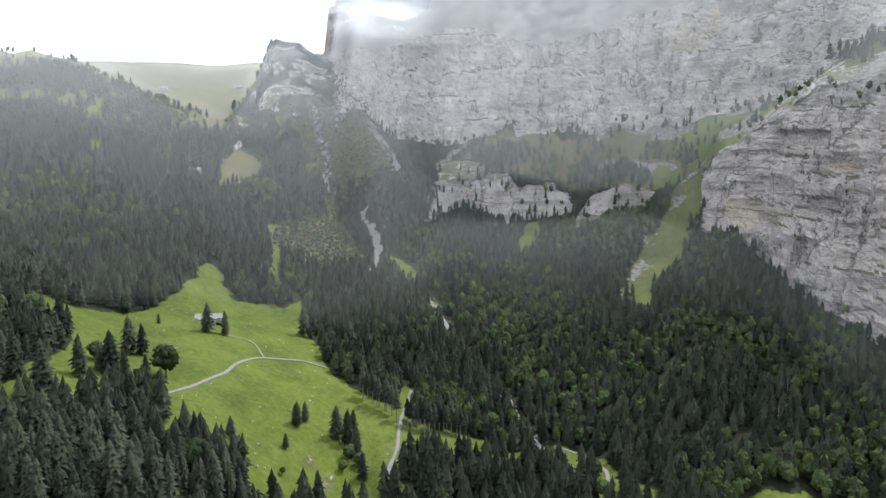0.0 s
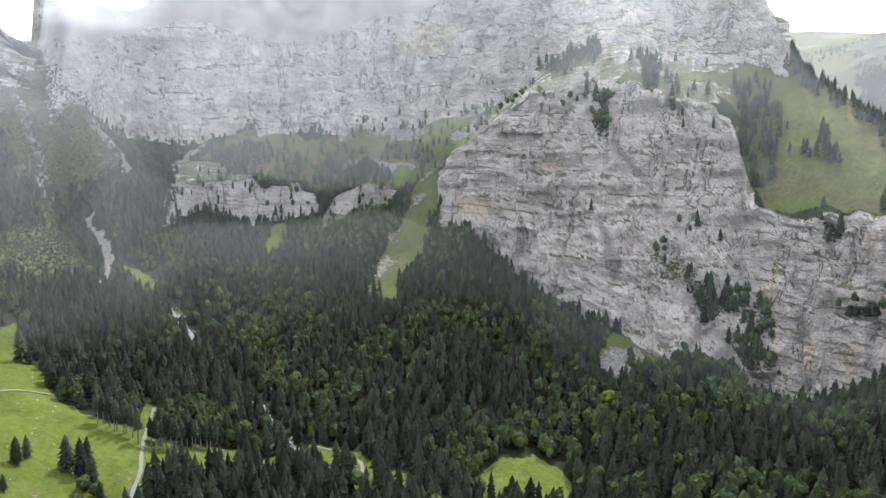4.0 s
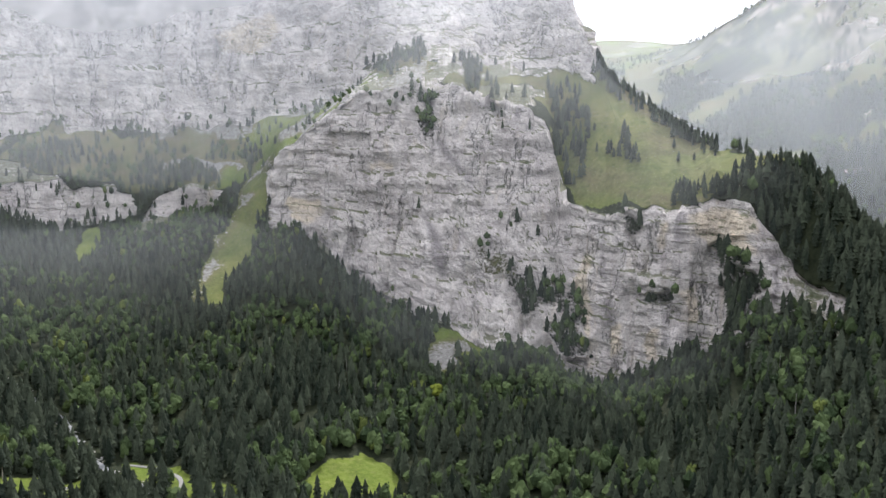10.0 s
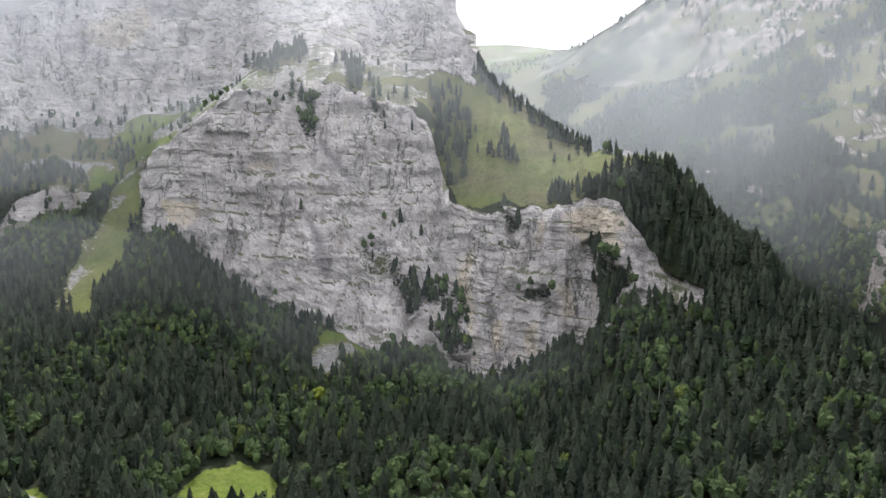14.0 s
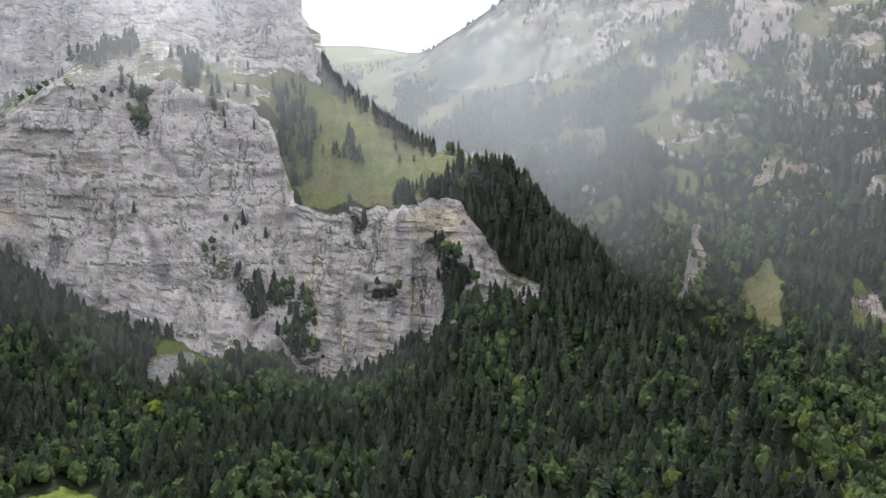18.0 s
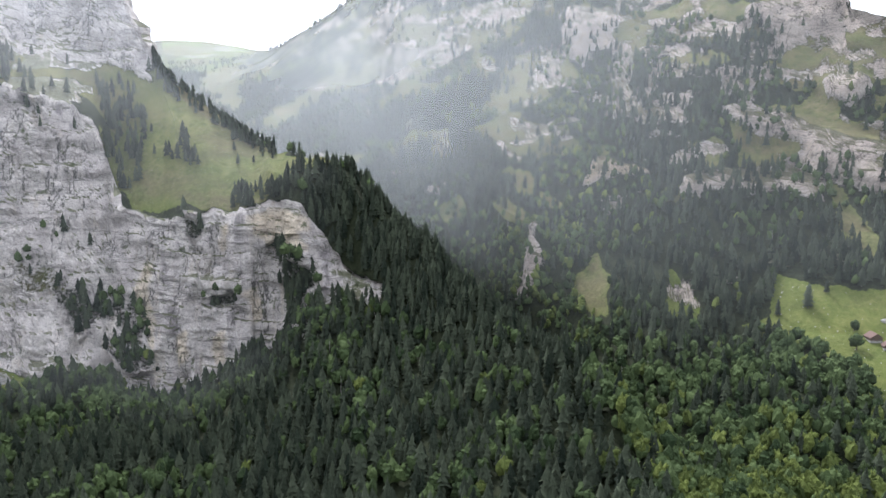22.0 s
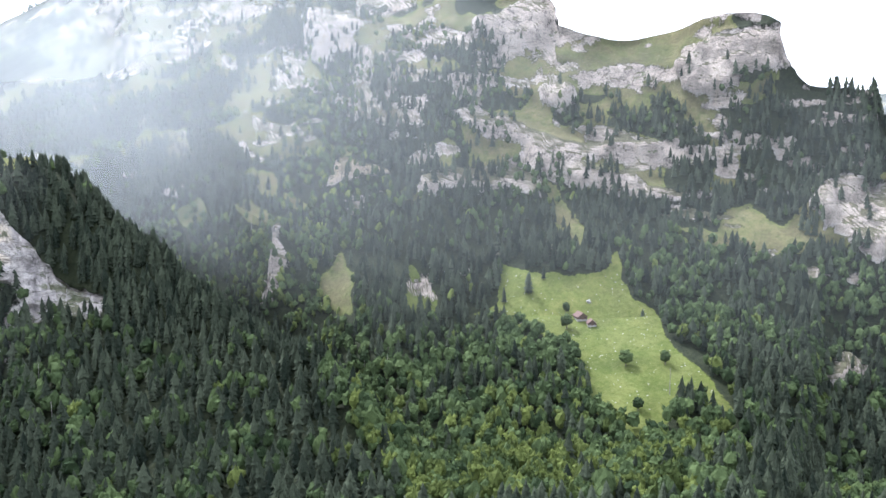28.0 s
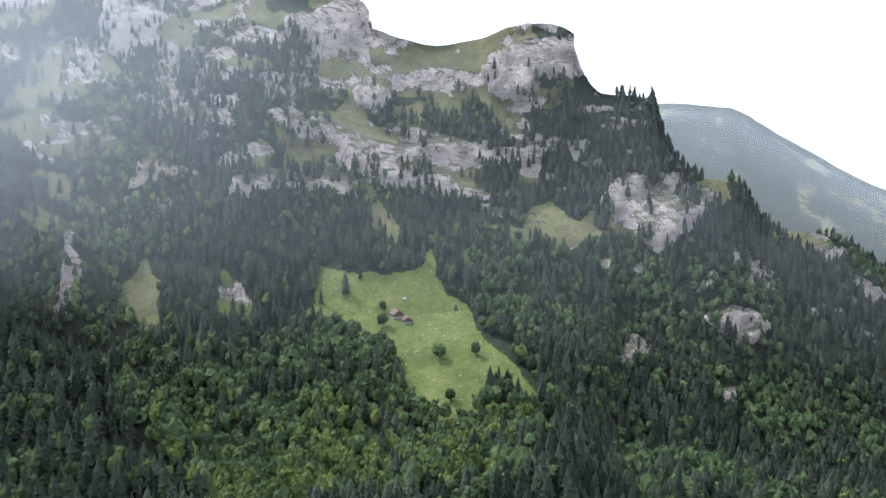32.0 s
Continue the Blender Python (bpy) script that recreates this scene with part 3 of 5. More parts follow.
    ("meadow", 6.4, 9.1, [(30.8, -12.3), (32.8, -11.0), (33.5, -8.4), (33.0, -7.3), (36.1, -7.9), (37.9, -8.5), (40.9, -8.1), (41.4, -6.4), (42.6, -8.9), (45.0, -10.5), (45.6, -12.5), (48.7, -14.8), (51.5, -16.8), (50.9, -18.6), (47.2, -16.7), (45.6, -20.4), (41.6, -18.9), (39.5, -15.8), (38.8, -13.8), (33.8, -12.7)]),
    ("grass", 7.9, 9.7, [(36.5, -1.8), (37.5, -3.1), (38.9, -5.2), (38.2, -6.5), (36.9, -4.4), (35.6, -1.3)]),
    ("alp", 9.0, 10.6, [(36.1, 10.0), (39.4, 9.1), (42.2, 8.9), (48.2, 0.0), (47.2, 9.1), (45.0, 8.1), (43.9, 6.1), (40.4, 5.2), (39.0, 7.1), (36.9, 8.6)]),
    ("alp", 8.6, 10.6, [(36.2, 10.3), (38.6, 9.5), (41.5, 9.1), (44.0, 9.4), (46.4, 10.0), (48.3, 10.4), (49.0, 9.2), (46.5, 7.9), (44.5, 6.6), (40.4, 5.3), (36.9, 5.4), (33.0, 5.0), (31.7, 6.0), (34.8, 8.3), (36.0, 8.7)]),
    ("alp", 8.8, 10.3, [(31.7, 8.5), (36.2, 9.6), (36.6, 6.3), (32.7, 5.1)]),
    ("alp", 7.9, 9.6, [(45.6, -5.2), (48.4, -4.6), (48.9, -3.0), (50.8, -2.6), (55.1, -4.8), (54.4, -5.3), (51.1, -6.0), (49.3, -5.4)]),
    ("alp", 8.9, 10.6, [(66.0, -3.4), (70.1, -5.2), (68.6, -6.0), (66.9, -5.1)]),
    ("alp", 8.8, 10.4, [(60.7, -0.9), (63.0, -0.5), (62.4, -2.5), (60.9, -1.7)]),
    ("meadow", 4.7, 6.2, [(-83.7, 4.0), (-82.8, 4.3), (-83.1, 3.0), (-83.6, 3.0)]),
    ("meadow", 4.1, 5.6, [(-83.8, 1.1), (-82.9, 1.0), (-83.3, -0.2), (-84.1, 0.1)]),
    ("meadow", 3.9, 5.2, [(-86.5, -0.8), (-85.3, -0.3), (-85.6, -0.9)]),
    ("scree", 0.0, 1.0, [(-71.7, -21.9), (-71.4, -21.0), (-70.8, -20.8), (-71.1, -22.0)]),
    ("scree", 0.0, 0.8, [(-70.8, -22.7), (-69.4, -22.4), (-69.4, -23.0), (-70.7, -23.1)]),
    ("scree", 0.0, 1.1, [(-65.3, -21.4), (-64.7, -20.8), (-64.9, -21.8)]),
    ("wood", 3.3, 5.4, [(-24.6, 5.6), (-23.6, 7.1), (-23.0, 5.8), (-23.5, 4.2)]),
    ("wood", 3.3, 4.6, [(-22.4, 4.5), (-21.1, 3.2), (-20.9, 1.9), (-22.0, 2.8)]),
    ("wood", 3.6, 5.5, [(-18.0, 3.6), (-16.7, 6.2), (-14.7, 4.0), (-14.9, -2.2), (-15.9, -2.0), (-16.8, 0.6)]),
    ("wood", 3.8, 5.7, [(-13.0, 1.2), (-12.2, 1.9), (-10.3, 0.9), (-10.8, -0.7), (-12.6, -0.7)]),
    ("wood", 3.4, 5.7, [(-8.8, -3.6), (-8.3, -1.5), (-7.2, -1.9), (-5.1, -1.1), (-4.7, -2.5), (-6.6, -3.7)]),
    ("wood", 2.5, 4.1, [(-20.7, -9.0), (-18.5, -9.4), (-15.7, -10.4), (-15.5, -13.5), (-16.9, -13.3), (-18.0, -11.6), (-19.2, -13.2), (-20.0, -11.4)]),
    ("wood", 2.5, 3.9, [(-17.6, -13.8), (-15.7, -13.5), (-15.0, -15.4), (-16.9, -15.3)]),
    ("wood", 2.8, 4.1, [(-11.1, -10.6), (-8.6, -9.7), (-8.3, -10.7), (-10.4, -11.2)]),
    ("wood", 3.3, 4.6, [(-12.0, -4.2), (-10.5, -4.9), (-10.7, -5.8), (-11.8, -5.5)]),
    ("wood", 1.9, 4.4, [(-5.8, -6.9), (-4.6, -6.1), (-2.3, -9.2), (-1.2, -11.1), (-3.7, -14.6), (-4.6, -11.4)]),
    ("wood", 4.4, 8.8, [(-14.6, 6.5), (-13.4, 6.6), (-8.8, 3.8), (-5.4, 0.8), (-5.8, 0.4), (-10.1, 3.3), (-14.2, 5.9)]),
    ("wood", 2.8, 4.1, [(-29.1, -3.9), (-27.4, -3.9), (-27.2, -4.5), (-28.9, -4.3)]),
    ("turf", 2.7, 4.0, [(-23.4, -6.3), (-20.9, -7.2), (-20.0, -9.0), (-22.0, -9.4), (-23.2, -8.1)]),
    ("turf", 2.8, 4.3, [(-22.7, -5.0), (-17.7, -4.2), (-18.1, -6.5), (-20.7, -7.0)]),
    ("turf", 2.5, 3.7, [(-30.4, -10.4), (-28.8, -9.9), (-27.9, -10.6), (-29.7, -11.0)]),
    ("turf", 3.3, 4.6, [(-32.1, 4.5), (-29.9, 4.4), (-29.9, 4.0), (-31.9, 4.0)]),
    ("stain", 2.8, 4.1, [(-13.8, -10.8), (-13.1, -10.6), (-13.2, -12.7), (-13.6, -12.6)]),
    ("stain", 3.1, 4.6, [(-7.8, -4.7), (-7.0, -4.4), (-7.2, -6.8), (-7.6, -6.6)]),
    ("stain", 2.5, 4.4, [(-1.2, -8.3), (-0.6, -8.0), (-0.6, -10.6), (-1.0, -10.5)]),
    ("stain", 2.6, 4.1, [(-26.9, -4.5), (-26.5, -4.4), (-26.2, -8.8), (-26.6, -8.8)]),
    ("stain", 2.5, 4.0, [(-9.3, -11.8), (-8.9, -11.3), (-8.8, -14.3), (-9.2, -14.1)]),
    ("ochre", 2.6, 4.4, [(-15.6, -7.5), (-14.8, -7.3), (-14.6, -11.2), (-15.0, -14.7), (-15.5, -13.5)]),
    ("ochre", 2.5, 3.9, [(-10.7, -13.6), (-9.7, -13.1), (-9.6, -15.2), (-10.5, -15.5)]),
    ("ochre", 3.2, 5.0, [(-7.0, -4.6), (-5.5, -3.8), (-2.1, -3.9), (-1.9, -5.5), (-5.0, -6.0), (-6.5, -5.9)]),
    ("ochre", 2.6, 4.1, [(-8.0, -10.0), (-6.8, -9.5), (-6.5, -12.0), (-7.5, -12.5)]),
    ("ochre", 2.6, 4.0, [(-13.7, -13.4), (-12.4, -12.9), (-12.4, -15.4), (-13.4, -15.5)]),
    ("ochre", 2.4, 4.0, [(-38.2, -2.9), (-35.7, -2.9), (-36.2, -5.1), (-37.9, -4.7)]),
    ("ochre", 7.8, 9.5, [(19.3, -1.3), (19.3, 0.2), (20.5, 0.4), (23.2, -0.0), (23.7, -0.5), (21.5, -1.1), (19.7, -1.8)]),
    # The next two paint the shade of a recess and a fold.
    ("stain", 2.5, 4.4, [(-26.0, 1.9), (-25.4, 1.1), (-24.2, -1.0), (-23.4, -2.3), (-23.5, -3.5), (-23.9, -2.5), (-24.9, -0.7), (-25.8, 0.8)]),
    ("stain", 2.4, 4.2, [(-27.0, -4.4), (-26.4, -4.5), (-25.8, -6.7), (-25.7, -9.2), (-26.2, -9.2), (-26.4, -7.0)]),
    ("stain", 2.5, 4.2, [(-13.7, -10.8), (-13.1, -10.7), (-13.1, -13.2), (-13.8, -13.2)]),
    ("stain", 2.5, 4.4, [(-13.7, -5.6), (-13.3, -5.6), (-13.2, -8.8), (-13.6, -8.8)]),
    ("stain", 3.0, 4.6, [(-1.5, -6.8), (-0.6, -6.7), (-0.6, -8.6), (-1.3, -8.8)]),
    ("ochre", 2.5, 4.4, [(-15.8, -7.7), (-14.9, -8.1), (-15.0, -12.8), (-15.8, -12.8)]),
    ("ochre", 2.8, 4.6, [(-9.4, -5.0), (-8.5, -4.8), (-8.5, -6.9), (-9.1, -7.1)]),
    ("ochre", 2.8, 4.8, [(-6.7, -5.4), (-3.4, -3.6), (-2.3, -4.7), (-2.4, -6.9), (-4.5, -7.4), (-6.0, -6.6)]),
    ("ochre", 2.8, 4.4, [(-36.8, -3.5), (-35.7, -3.1), (-36.2, -5.0), (-37.0, -5.0)]),
    ("ochre", 2.8, 4.4, [(-31.7, -0.1), (-30.1, -0.3), (-30.3, -1.1), (-31.9, -0.9)]),
    ("turf", 2.6, 4.4, [(-29.1, -3.8), (-27.0, -3.6), (-27.0, -4.5), (-29.1, -4.5)]),
    ("turf", 3.0, 5.2, [(-22.9, 5.2), (-21.9, 4.7), (-20.8, 3.2), (-20.5, 1.7), (-21.4, 2.2), (-22.5, 3.6)]),
    ("wood", 3.0, 5.2, [(-29.4, 4.9), (-27.9, 6.1), (-26.8, 4.0), (-26.1, 1.1), (-27.1, 1.1), (-28.3, 3.2)]),
    ("wood", 3.6, 5.6, [(-24.6, 5.8), (-23.7, 7.2), (-22.9, 7.0), (-23.0, 4.9), (-24.1, 4.4)]),
    ("wood", 3.6, 5.6, [(-31.6, 6.8), (-30.1, 8.0), (-27.4, 8.7), (-27.1, 7.8), (-29.6, 7.1), (-30.5, 6.3)]),
    ("ochre", 4.6, 6.0, [(-43.0, 9.2), (-38.9, 10.9), (-38.1, 8.6), (-41.9, 7.2)]),
]
# kind, half width, middle line in azimuth and radius
LANES = [
    ("rill", 5.5, [(-67.81, 1701), (-68.42, 1593), (-67.68, 1497), (-67.21, 1349), (-67.44, 1265), (-66.17, 1264), (-65.01, 1264)]),
    ("rill", 6.0, [(-63.90, 1543), (-62.50, 1422), (-61.93, 1338), (-63.61, 1291), (-64.89, 1252), (-64.01, 1095), (-63.90, 1035), (-64.40, 955)]),
    ("fall", 1.6, [(9.75, 1140), (9.64, 1128), (9.57, 1108), (9.25, 1092)]),
    ("road", 1.1, [(-81.25, 474), (-78.80, 501), (-76.71, 532), (-75.71, 560), (-73.66, 587), (-71.59, 594), (-69.07, 597)]),
    ("path", 0.7, [(-73.66, 587), (-74.15, 612), (-75.30, 624), (-76.10, 620)]),
    ("road", 1.1, [(-62.61, 598), (-63.54, 542), (-64.06, 511), (-64.41, 483), (-65.38, 451), (-65.28, 443), (-64.54, 439)]),
    ("road", 1.5, [(-51.03, 574), (-49.26, 569), (-47.91, 548), (-47.82, 516), (-47.98, 500)]),
    ("path", 1.2, [(-58.89, 491), (-57.06, 510), (-55.26, 533)]),
    ("stream", 2.6, [(-60.51, 869), (-59.89, 821), (-59.20, 784), (-58.55, 740), (-56.87, 691), (-55.16, 653), (-54.61, 621), (-53.80, 588), (-52.82, 568), (-51.60, 551), (-50.38, 538), (-50.17, 506)]),
    ("track", 2.0, [(-39.15, 1001), (-39.11, 949), (-39.03, 909)]),
    ("track", 3.0, [(-40.30, 757), (-41.96, 722), (-43.19, 687)]),
    ("track", 3.0, [(-72.05, 1039), (-71.87, 919), (-71.93, 827), (-71.74, 775)]),
]
# single things: azimuth, radius, height
GOLDEN = [(-27.17, 635, 14)]
WEST_SPRUCES = [(-88.37, 452, 28), (-86.15, 479, 26), (-84.21, 499, 28), (-82.88, 542, 26), (-82.06, 542, 22), (-82.06, 494, 18), (-83.41, 487, 22), (-77.46, 617, 24), (-76.25, 620, 21), (-80.69, 626, 9), (-71.87, 494, 17), (-71.19, 502, 14), (-72.86, 467, 10), (-68.96, 493, 23), (-68.15, 489, 25), (-67.54, 480, 20), (-67.63, 500, 19), (-70.44, 666, 28), (-69.85, 678, 22), (-89.80, 476, 27), (-86.95, 551, 27), (-67.27, 456, 18), (-84.86, 503, 19)]
WEST_BEECHES = [(-80.74, 506, 22), (-73.34, 439, 5), (-68.20, 473, 11), (-67.38, 468, 10), (-68.72, 461, 8), (-85.12, 519, 13)]
HUT_SPRUCES = [(35.19, 720, 23), (33.28, 715, 16), (36.27, 737, 14), (43.93, 704, 13), (38.97, 756, 18), (37.00, 750, 18), (38.35, 747, 19), (39.65, 752, 18), (40.76, 753, 16)]
HUT_BEECHES = [(38.15, 703, 11), (38.43, 667, 15), (43.17, 615, 15), (46.02, 621, 13), (44.48, 560, 11), (32.82, 754, 8)]
SHOULDER_SPRUCES = [(-8.30, 846, 11), (-8.00, 818, 13), (-6.86, 826, 9), (-5.41, 813, 8), (-4.20, 740, 16), (-11.96, 864, 21), (-14.64, 902, 20), (-3.06, 764, 10), (-6.16, 829, 8)]
CHALET = [(-77.17, 653, 6)]
HUTS = [(39.34, 688, 7), (40.24, 677, 6)]
SHED = [(39.86, 716, 5)]
DEAD_TREES = [(0.16, 542, 17), (-0.87, 591, 15), (-40.19, 723, 16), (-32.15, 637, 18), (-35.05, 636, 17), (-34.27, 682, 15), (24.55, 612, 18), (46.57, 585, 21), (22.5, 632, 16), (5.35, 575, 15), (32.52, 798, 17), (12.97, 884, 15)]
FARMHOUSES = [(-77.07, 1178, 7), (-78.55, 2131, 9), (-73.2, 2269, 8)]
# forest edges with bare trunks: from and to, azimuth and radius, how many trees
EDGES = [((-66.49, 550.0), (-64.27, 522.0), 9), ((-63.34, 516.0), (-59.09, 539.0), 13)]
CX, CY, EYE = 50.0, 8.0, 400.0


def hashed(ix, iy, iz):
    h = (ix * 374761393 + iy * 668265263 + iz * 1274126177) & 0xFFFFFFFF
    h = ((h ^ (h >> 13)) * 1103515245) & 0xFFFFFFFF
    h = ((h ^ (h >> 16)) * 668265263) & 0xFFFFFFFF
    return (h ^ (h >> 15)) / 4294967296.0


def value_noise(x, y, z):
    ix, iy, iz = np.floor(x).astype(np.int64), np.floor(y).astype(np.int64), np.floor(z).astype(np.int64)
    fx, fy, fz = x - ix, y - iy, z - iz
    fx, fy, fz = (f * f * (3 - 2 * f) for f in (fx, fy, fz))
    out = 0
    for dx in (0, 1):
        for dy in (0, 1):
            for dz in (0, 1):
                w = (fx if dx else 1 - fx) * (fy if dy else 1 - fy) * (fz if dz else 1 - fz)
                out = out + w * hashed(ix + dx, iy + dy, iz + dz)
    return out


def fbm(x, y, z, size, octaves=4):
    total, amp, norm = 0, 1.0, 0.0
    for o in range(octaves):
        s = 2.03 ** o / size
        total = total + amp * value_noise(x * s + 17.3 * o, y * s - 9.1 * o, z * s + 5.7 * o)
        norm += amp
        amp *= 0.5
    return total / norm - 0.5


def glide(xs, ys, at):
    """Monotone cubic through the points."""
    xs, ys = np.asarray(xs, float), np.asarray(ys, float)
    h, d = np.diff(xs), np.diff(ys) / np.diff(xs)
    m = np.zeros_like(ys)
    m[1:-1] = np.where(d[:-1] * d[1:] > 0, 2 * d[:-1] * d[1:] / (d[:-1] + d[1:] + 1e-12), 0)
    i = np.clip(np.searchsorted(xs, at) - 1, 0, len(xs) - 2)
    t = (at - xs[i]) / h[i]
    return ys[i] * (1 + 2 * t) * (1 - t) ** 2 + m[i] * h[i] * t * (1 - t) ** 2 + ys[i + 1] * t * t * (3 - 2 * t) + m[i + 1] * h[i] * t * t * (t - 1)


LINES = [NEAR_EDGE, LOWER_SLOPE, MIDDLE_SLOPE, CLIFF_FOOT, CLIFF_TOP, LEDGE, CREST, BEHIND_CREST, FAR_LOW, FAR_MIDDLE, FAR_CREST]
FRONT = np.arange(-96, 84.01, 0.18)
BEHIND = np.arange(86, 264, 2.0)
AZ = np.concatenate([FRONT, BEHIND])
BACK_R = [320, 450, 600, 750, 900, 1050, 1250, 1500, 1800, 2200, 2700]
BACK_Z = [230, 250, 280, 320, 360, 400, 450, 430, 500, 620, 760]
R, Z = [], []
for k, line in enumerate(LINES):
    a = [-96.0] + AZIMUTHS + [84.0, 110.0, 230.0, 264.0]
    r = [line[0][0]] + [p[0] for p in line] + [line[-1][0], BACK_R[k], BACK_R[k], line[0][0]]
    h = [line[0][1]] + [p[1] for p in line] + [line[-1][1], BACK_Z[k], BACK_Z[k], line[0][1]]
    if k in FINER:
        own = FINER[k]
        kept = [(q, u, w) for q, u, w in zip(a, r, h) if q < own[0][0] - 0.3 or q > own[-1][0] + 0.3]
        a, r, h = (list(c) for c in zip(*sorted(kept + own)))
    R.append(glide(a, r, AZ))
    Z.append(glide(a, h, AZ))
    if k >= 6:
        # the top of the wall is lost in cloud: it ends a little above what can be seen
        Z[-1] = np.where(AZ < -14, np.minimum(Z[-1], EYE + R[-1] * math.tan(radians(21.4 - 1.0 * k))), Z[-1])
    if 3 <= k <= 6:
        R[-1] = R[-1] + 26 * fbm(AZ * 10, AZ * 0 + 40 * k, AZ * 0, 18, 4)
        Z[-1] = Z[-1] + 20 * fbm(AZ * 10, AZ * 0 + 70 * k, AZ * 0, 14, 4)
far_r, far_z = R[-1], Z[-1]
R.append(np.minimum(far_r + 350, 4300))
Z.append(np.maximum(far_z - 260, 120))
R.append(np.maximum(4000, R[-1] + 150))
Z.append(glide([-96, -60, 0, 40, 50, 56, 61, 65.5, 71.5, 84, 120, 264], [420, 500, 650, 500, 640, 722, 692, 517, 285, 60, 500, 420], AZ))
R.append(np.full_like(AZ, 4850.0))
Z.append(Z[-1] * 0.6)
R.insert(0, np.full_like(AZ, 160.0))
Z.insert(0, np.full_like(AZ, 215.0))
R.insert(0, np.full_like(AZ, 0.02))
Z.insert(0, np.full_like(AZ, 225.0))
ROWS = [6, 8, 22, 24, 26, 80, 34, 64, 12, 30, 60, 64, 8, 20, 4]
rows_r, rows_z, rows_v = [], [], []
for k, count in enumerate(ROWS):
    for j in range(count + (k == len(ROWS) - 1)):
        f = j / count
        rows_r.append(R[k] + f * (R[k + 1] - R[k]))
        rows_z.append(Z[k] + f * (Z[k + 1] - Z[k]))
        rows_v.append(k - 2 + f)
RR, ZZ = np.array(rows_r), np.array(rows_z)
VV = np.repeat(np.array(rows_v)[:, None], len(AZ), 1)
AA = np.repeat(AZ[None], len(rows_v), 0)
SN, CS = np.sin(np.radians(AA)), np.cos(np.radians(AA))


def normals(X, Y, Z):
    du = np.stack([np.roll(q, -1, 1) - np.roll(q, 1, 1) for q in (X, Y, Z)], -1)
    dv = np.stack([np.gradient(q, axis=0) for q in (X, Y, Z)], -1)
    c = np.cross(du, dv)
    return c / (np.linalg.norm(c, axis=-1, keepdims=True) + 1e-9)


X, Y = CX + RR * SN, CY + RR * CS
NN = normals(X, Y, ZZ)
NN = np.where(NN[..., 2:3] < 0, -NN, NN)
steep = np.clip((0.80 - NN[..., 2]) / 0.35, 0, 1)
ELEV = np.degrees(np.arctan2(ZZ - EYE, RR))


def inside(outline, a, e):
    hit = np.zeros(a.shape, bool)
    n = len(outline)
    for i in range(n):
        (x1, y1), (x2, y2) = outline[i], outline[(i + 1) % n]
        if y1 == y2:
            continue
        hit ^= ((y1 > e) != (y2 > e)) & (a < (x2 - x1) * (e - y1) / (y2 - y1) + x1)
    return hit


# ---- cover: rock, grass, scree, trees ----
aw = AA + 2.6 * fbm(X, Y, ZZ, 48, 5)
ew = ELEV + 2.2 * fbm(X + 500, Y, ZZ, 48, 5)
cover = {}
for kind, lo, hi, outline in PATCHES:
    a0, a1 = min(p[0] for p in outline), max(p[0] for p in outline)
    box = (VV >= lo) & (VV <= hi) & (aw > a0) & (aw < a1)
    if kind not in cover:
        cover[kind] = np.zeros(AA.shape, bool)
    cover[kind][box] |= inside(outline, aw[box], ew[box])
patch = lambda k: cover.get(k, np.zeros(AA.shape, bool))
n_big, n_mid = fbm(X, Y, ZZ, 220, 4), fbm(X, Y, ZZ * 2.2, 70, 4)
west = AA < -67.5
wall = ((VV >= 5) & (VV <= 6.4) & (AA > -66.5) & (AA < -14)) | ((VV >= 6) & (VV <= 7) & (AA > -67.5) & (AA < -60)) | ((VV >= 3) & (VV <= 4) & (AA > -39.3) & (AA < 3.2))
wall |= (VV >= 5.2) & (VV <= 6.1) & (AA > -74.5) & (AA <= -66.5) & (0.6 * n_mid + fbm(X + 40, Y, ZZ * 1.6, 26, 4) > 0.04)
crags = (VV > 7.6) & (VV < 10.2) & (AA > -9) & (AA < 80) & ((fbm(X, Y, ZZ * 3.5, 75, 4) + 0.10 * (VV > 9) + 0.04 * (VV > 8.8)) > 0.21)
tilted = ZZ + 3.0 * (AA - 20) + 30 * fbm(X, Y, ZZ, 200, 2)
bands = fbm(X * 0.35, Y * 0.35, tilted * 1.9, 55, 4)
broken = fbm(X + 40, Y, ZZ * 1.6, 26, 4)
upland = (VV > 8.45) & (VV < 10.05) & (AA > -12) & (AA < 62)
crags |= upland & (0.8 * bands + 0.75 * broken + 0.04 * (VV > 9) - 0.03 * (AA > 46) > 0.175)
crag_land = patch("crag") & (VV > 7)
crags |= crag_land & (fbm(X, Y, ZZ * 3.0, 60, 4) > 0.0)
wood = patch("wood")
wall |= (VV >= 6) & (VV <= 11) & (AA > -67) & (AA < -14)
wall &= ~wood & ~(patch("turf") & (n_mid > 0.02))
face = patch("face")
slabs = (VV > 3.4) & (VV < 5.4) & (AA > -33) & (AA < -8) & (broken + 0.5 * bands > np.where(AA < -18, -0.06, 0.24))
cover["alp"] &= ~slabs
rock = (wall | patch("rock") | face | crags | slabs) & ~wood
grass = patch("meadow") | patch("alp") | patch("grass") | patch("bush") | patch("ledge")
upper_green = (VV > 8.6) & (VV < 10.3) & (AA > -20) & (AA < 80) & (0.6 * n_big + 0.7 * fbm(X, Y + 300, ZZ, 60, 4) + 0.16 * np.clip((22 - AA) / 14, 0, 1) * (VV > 8.9) > 0.07)
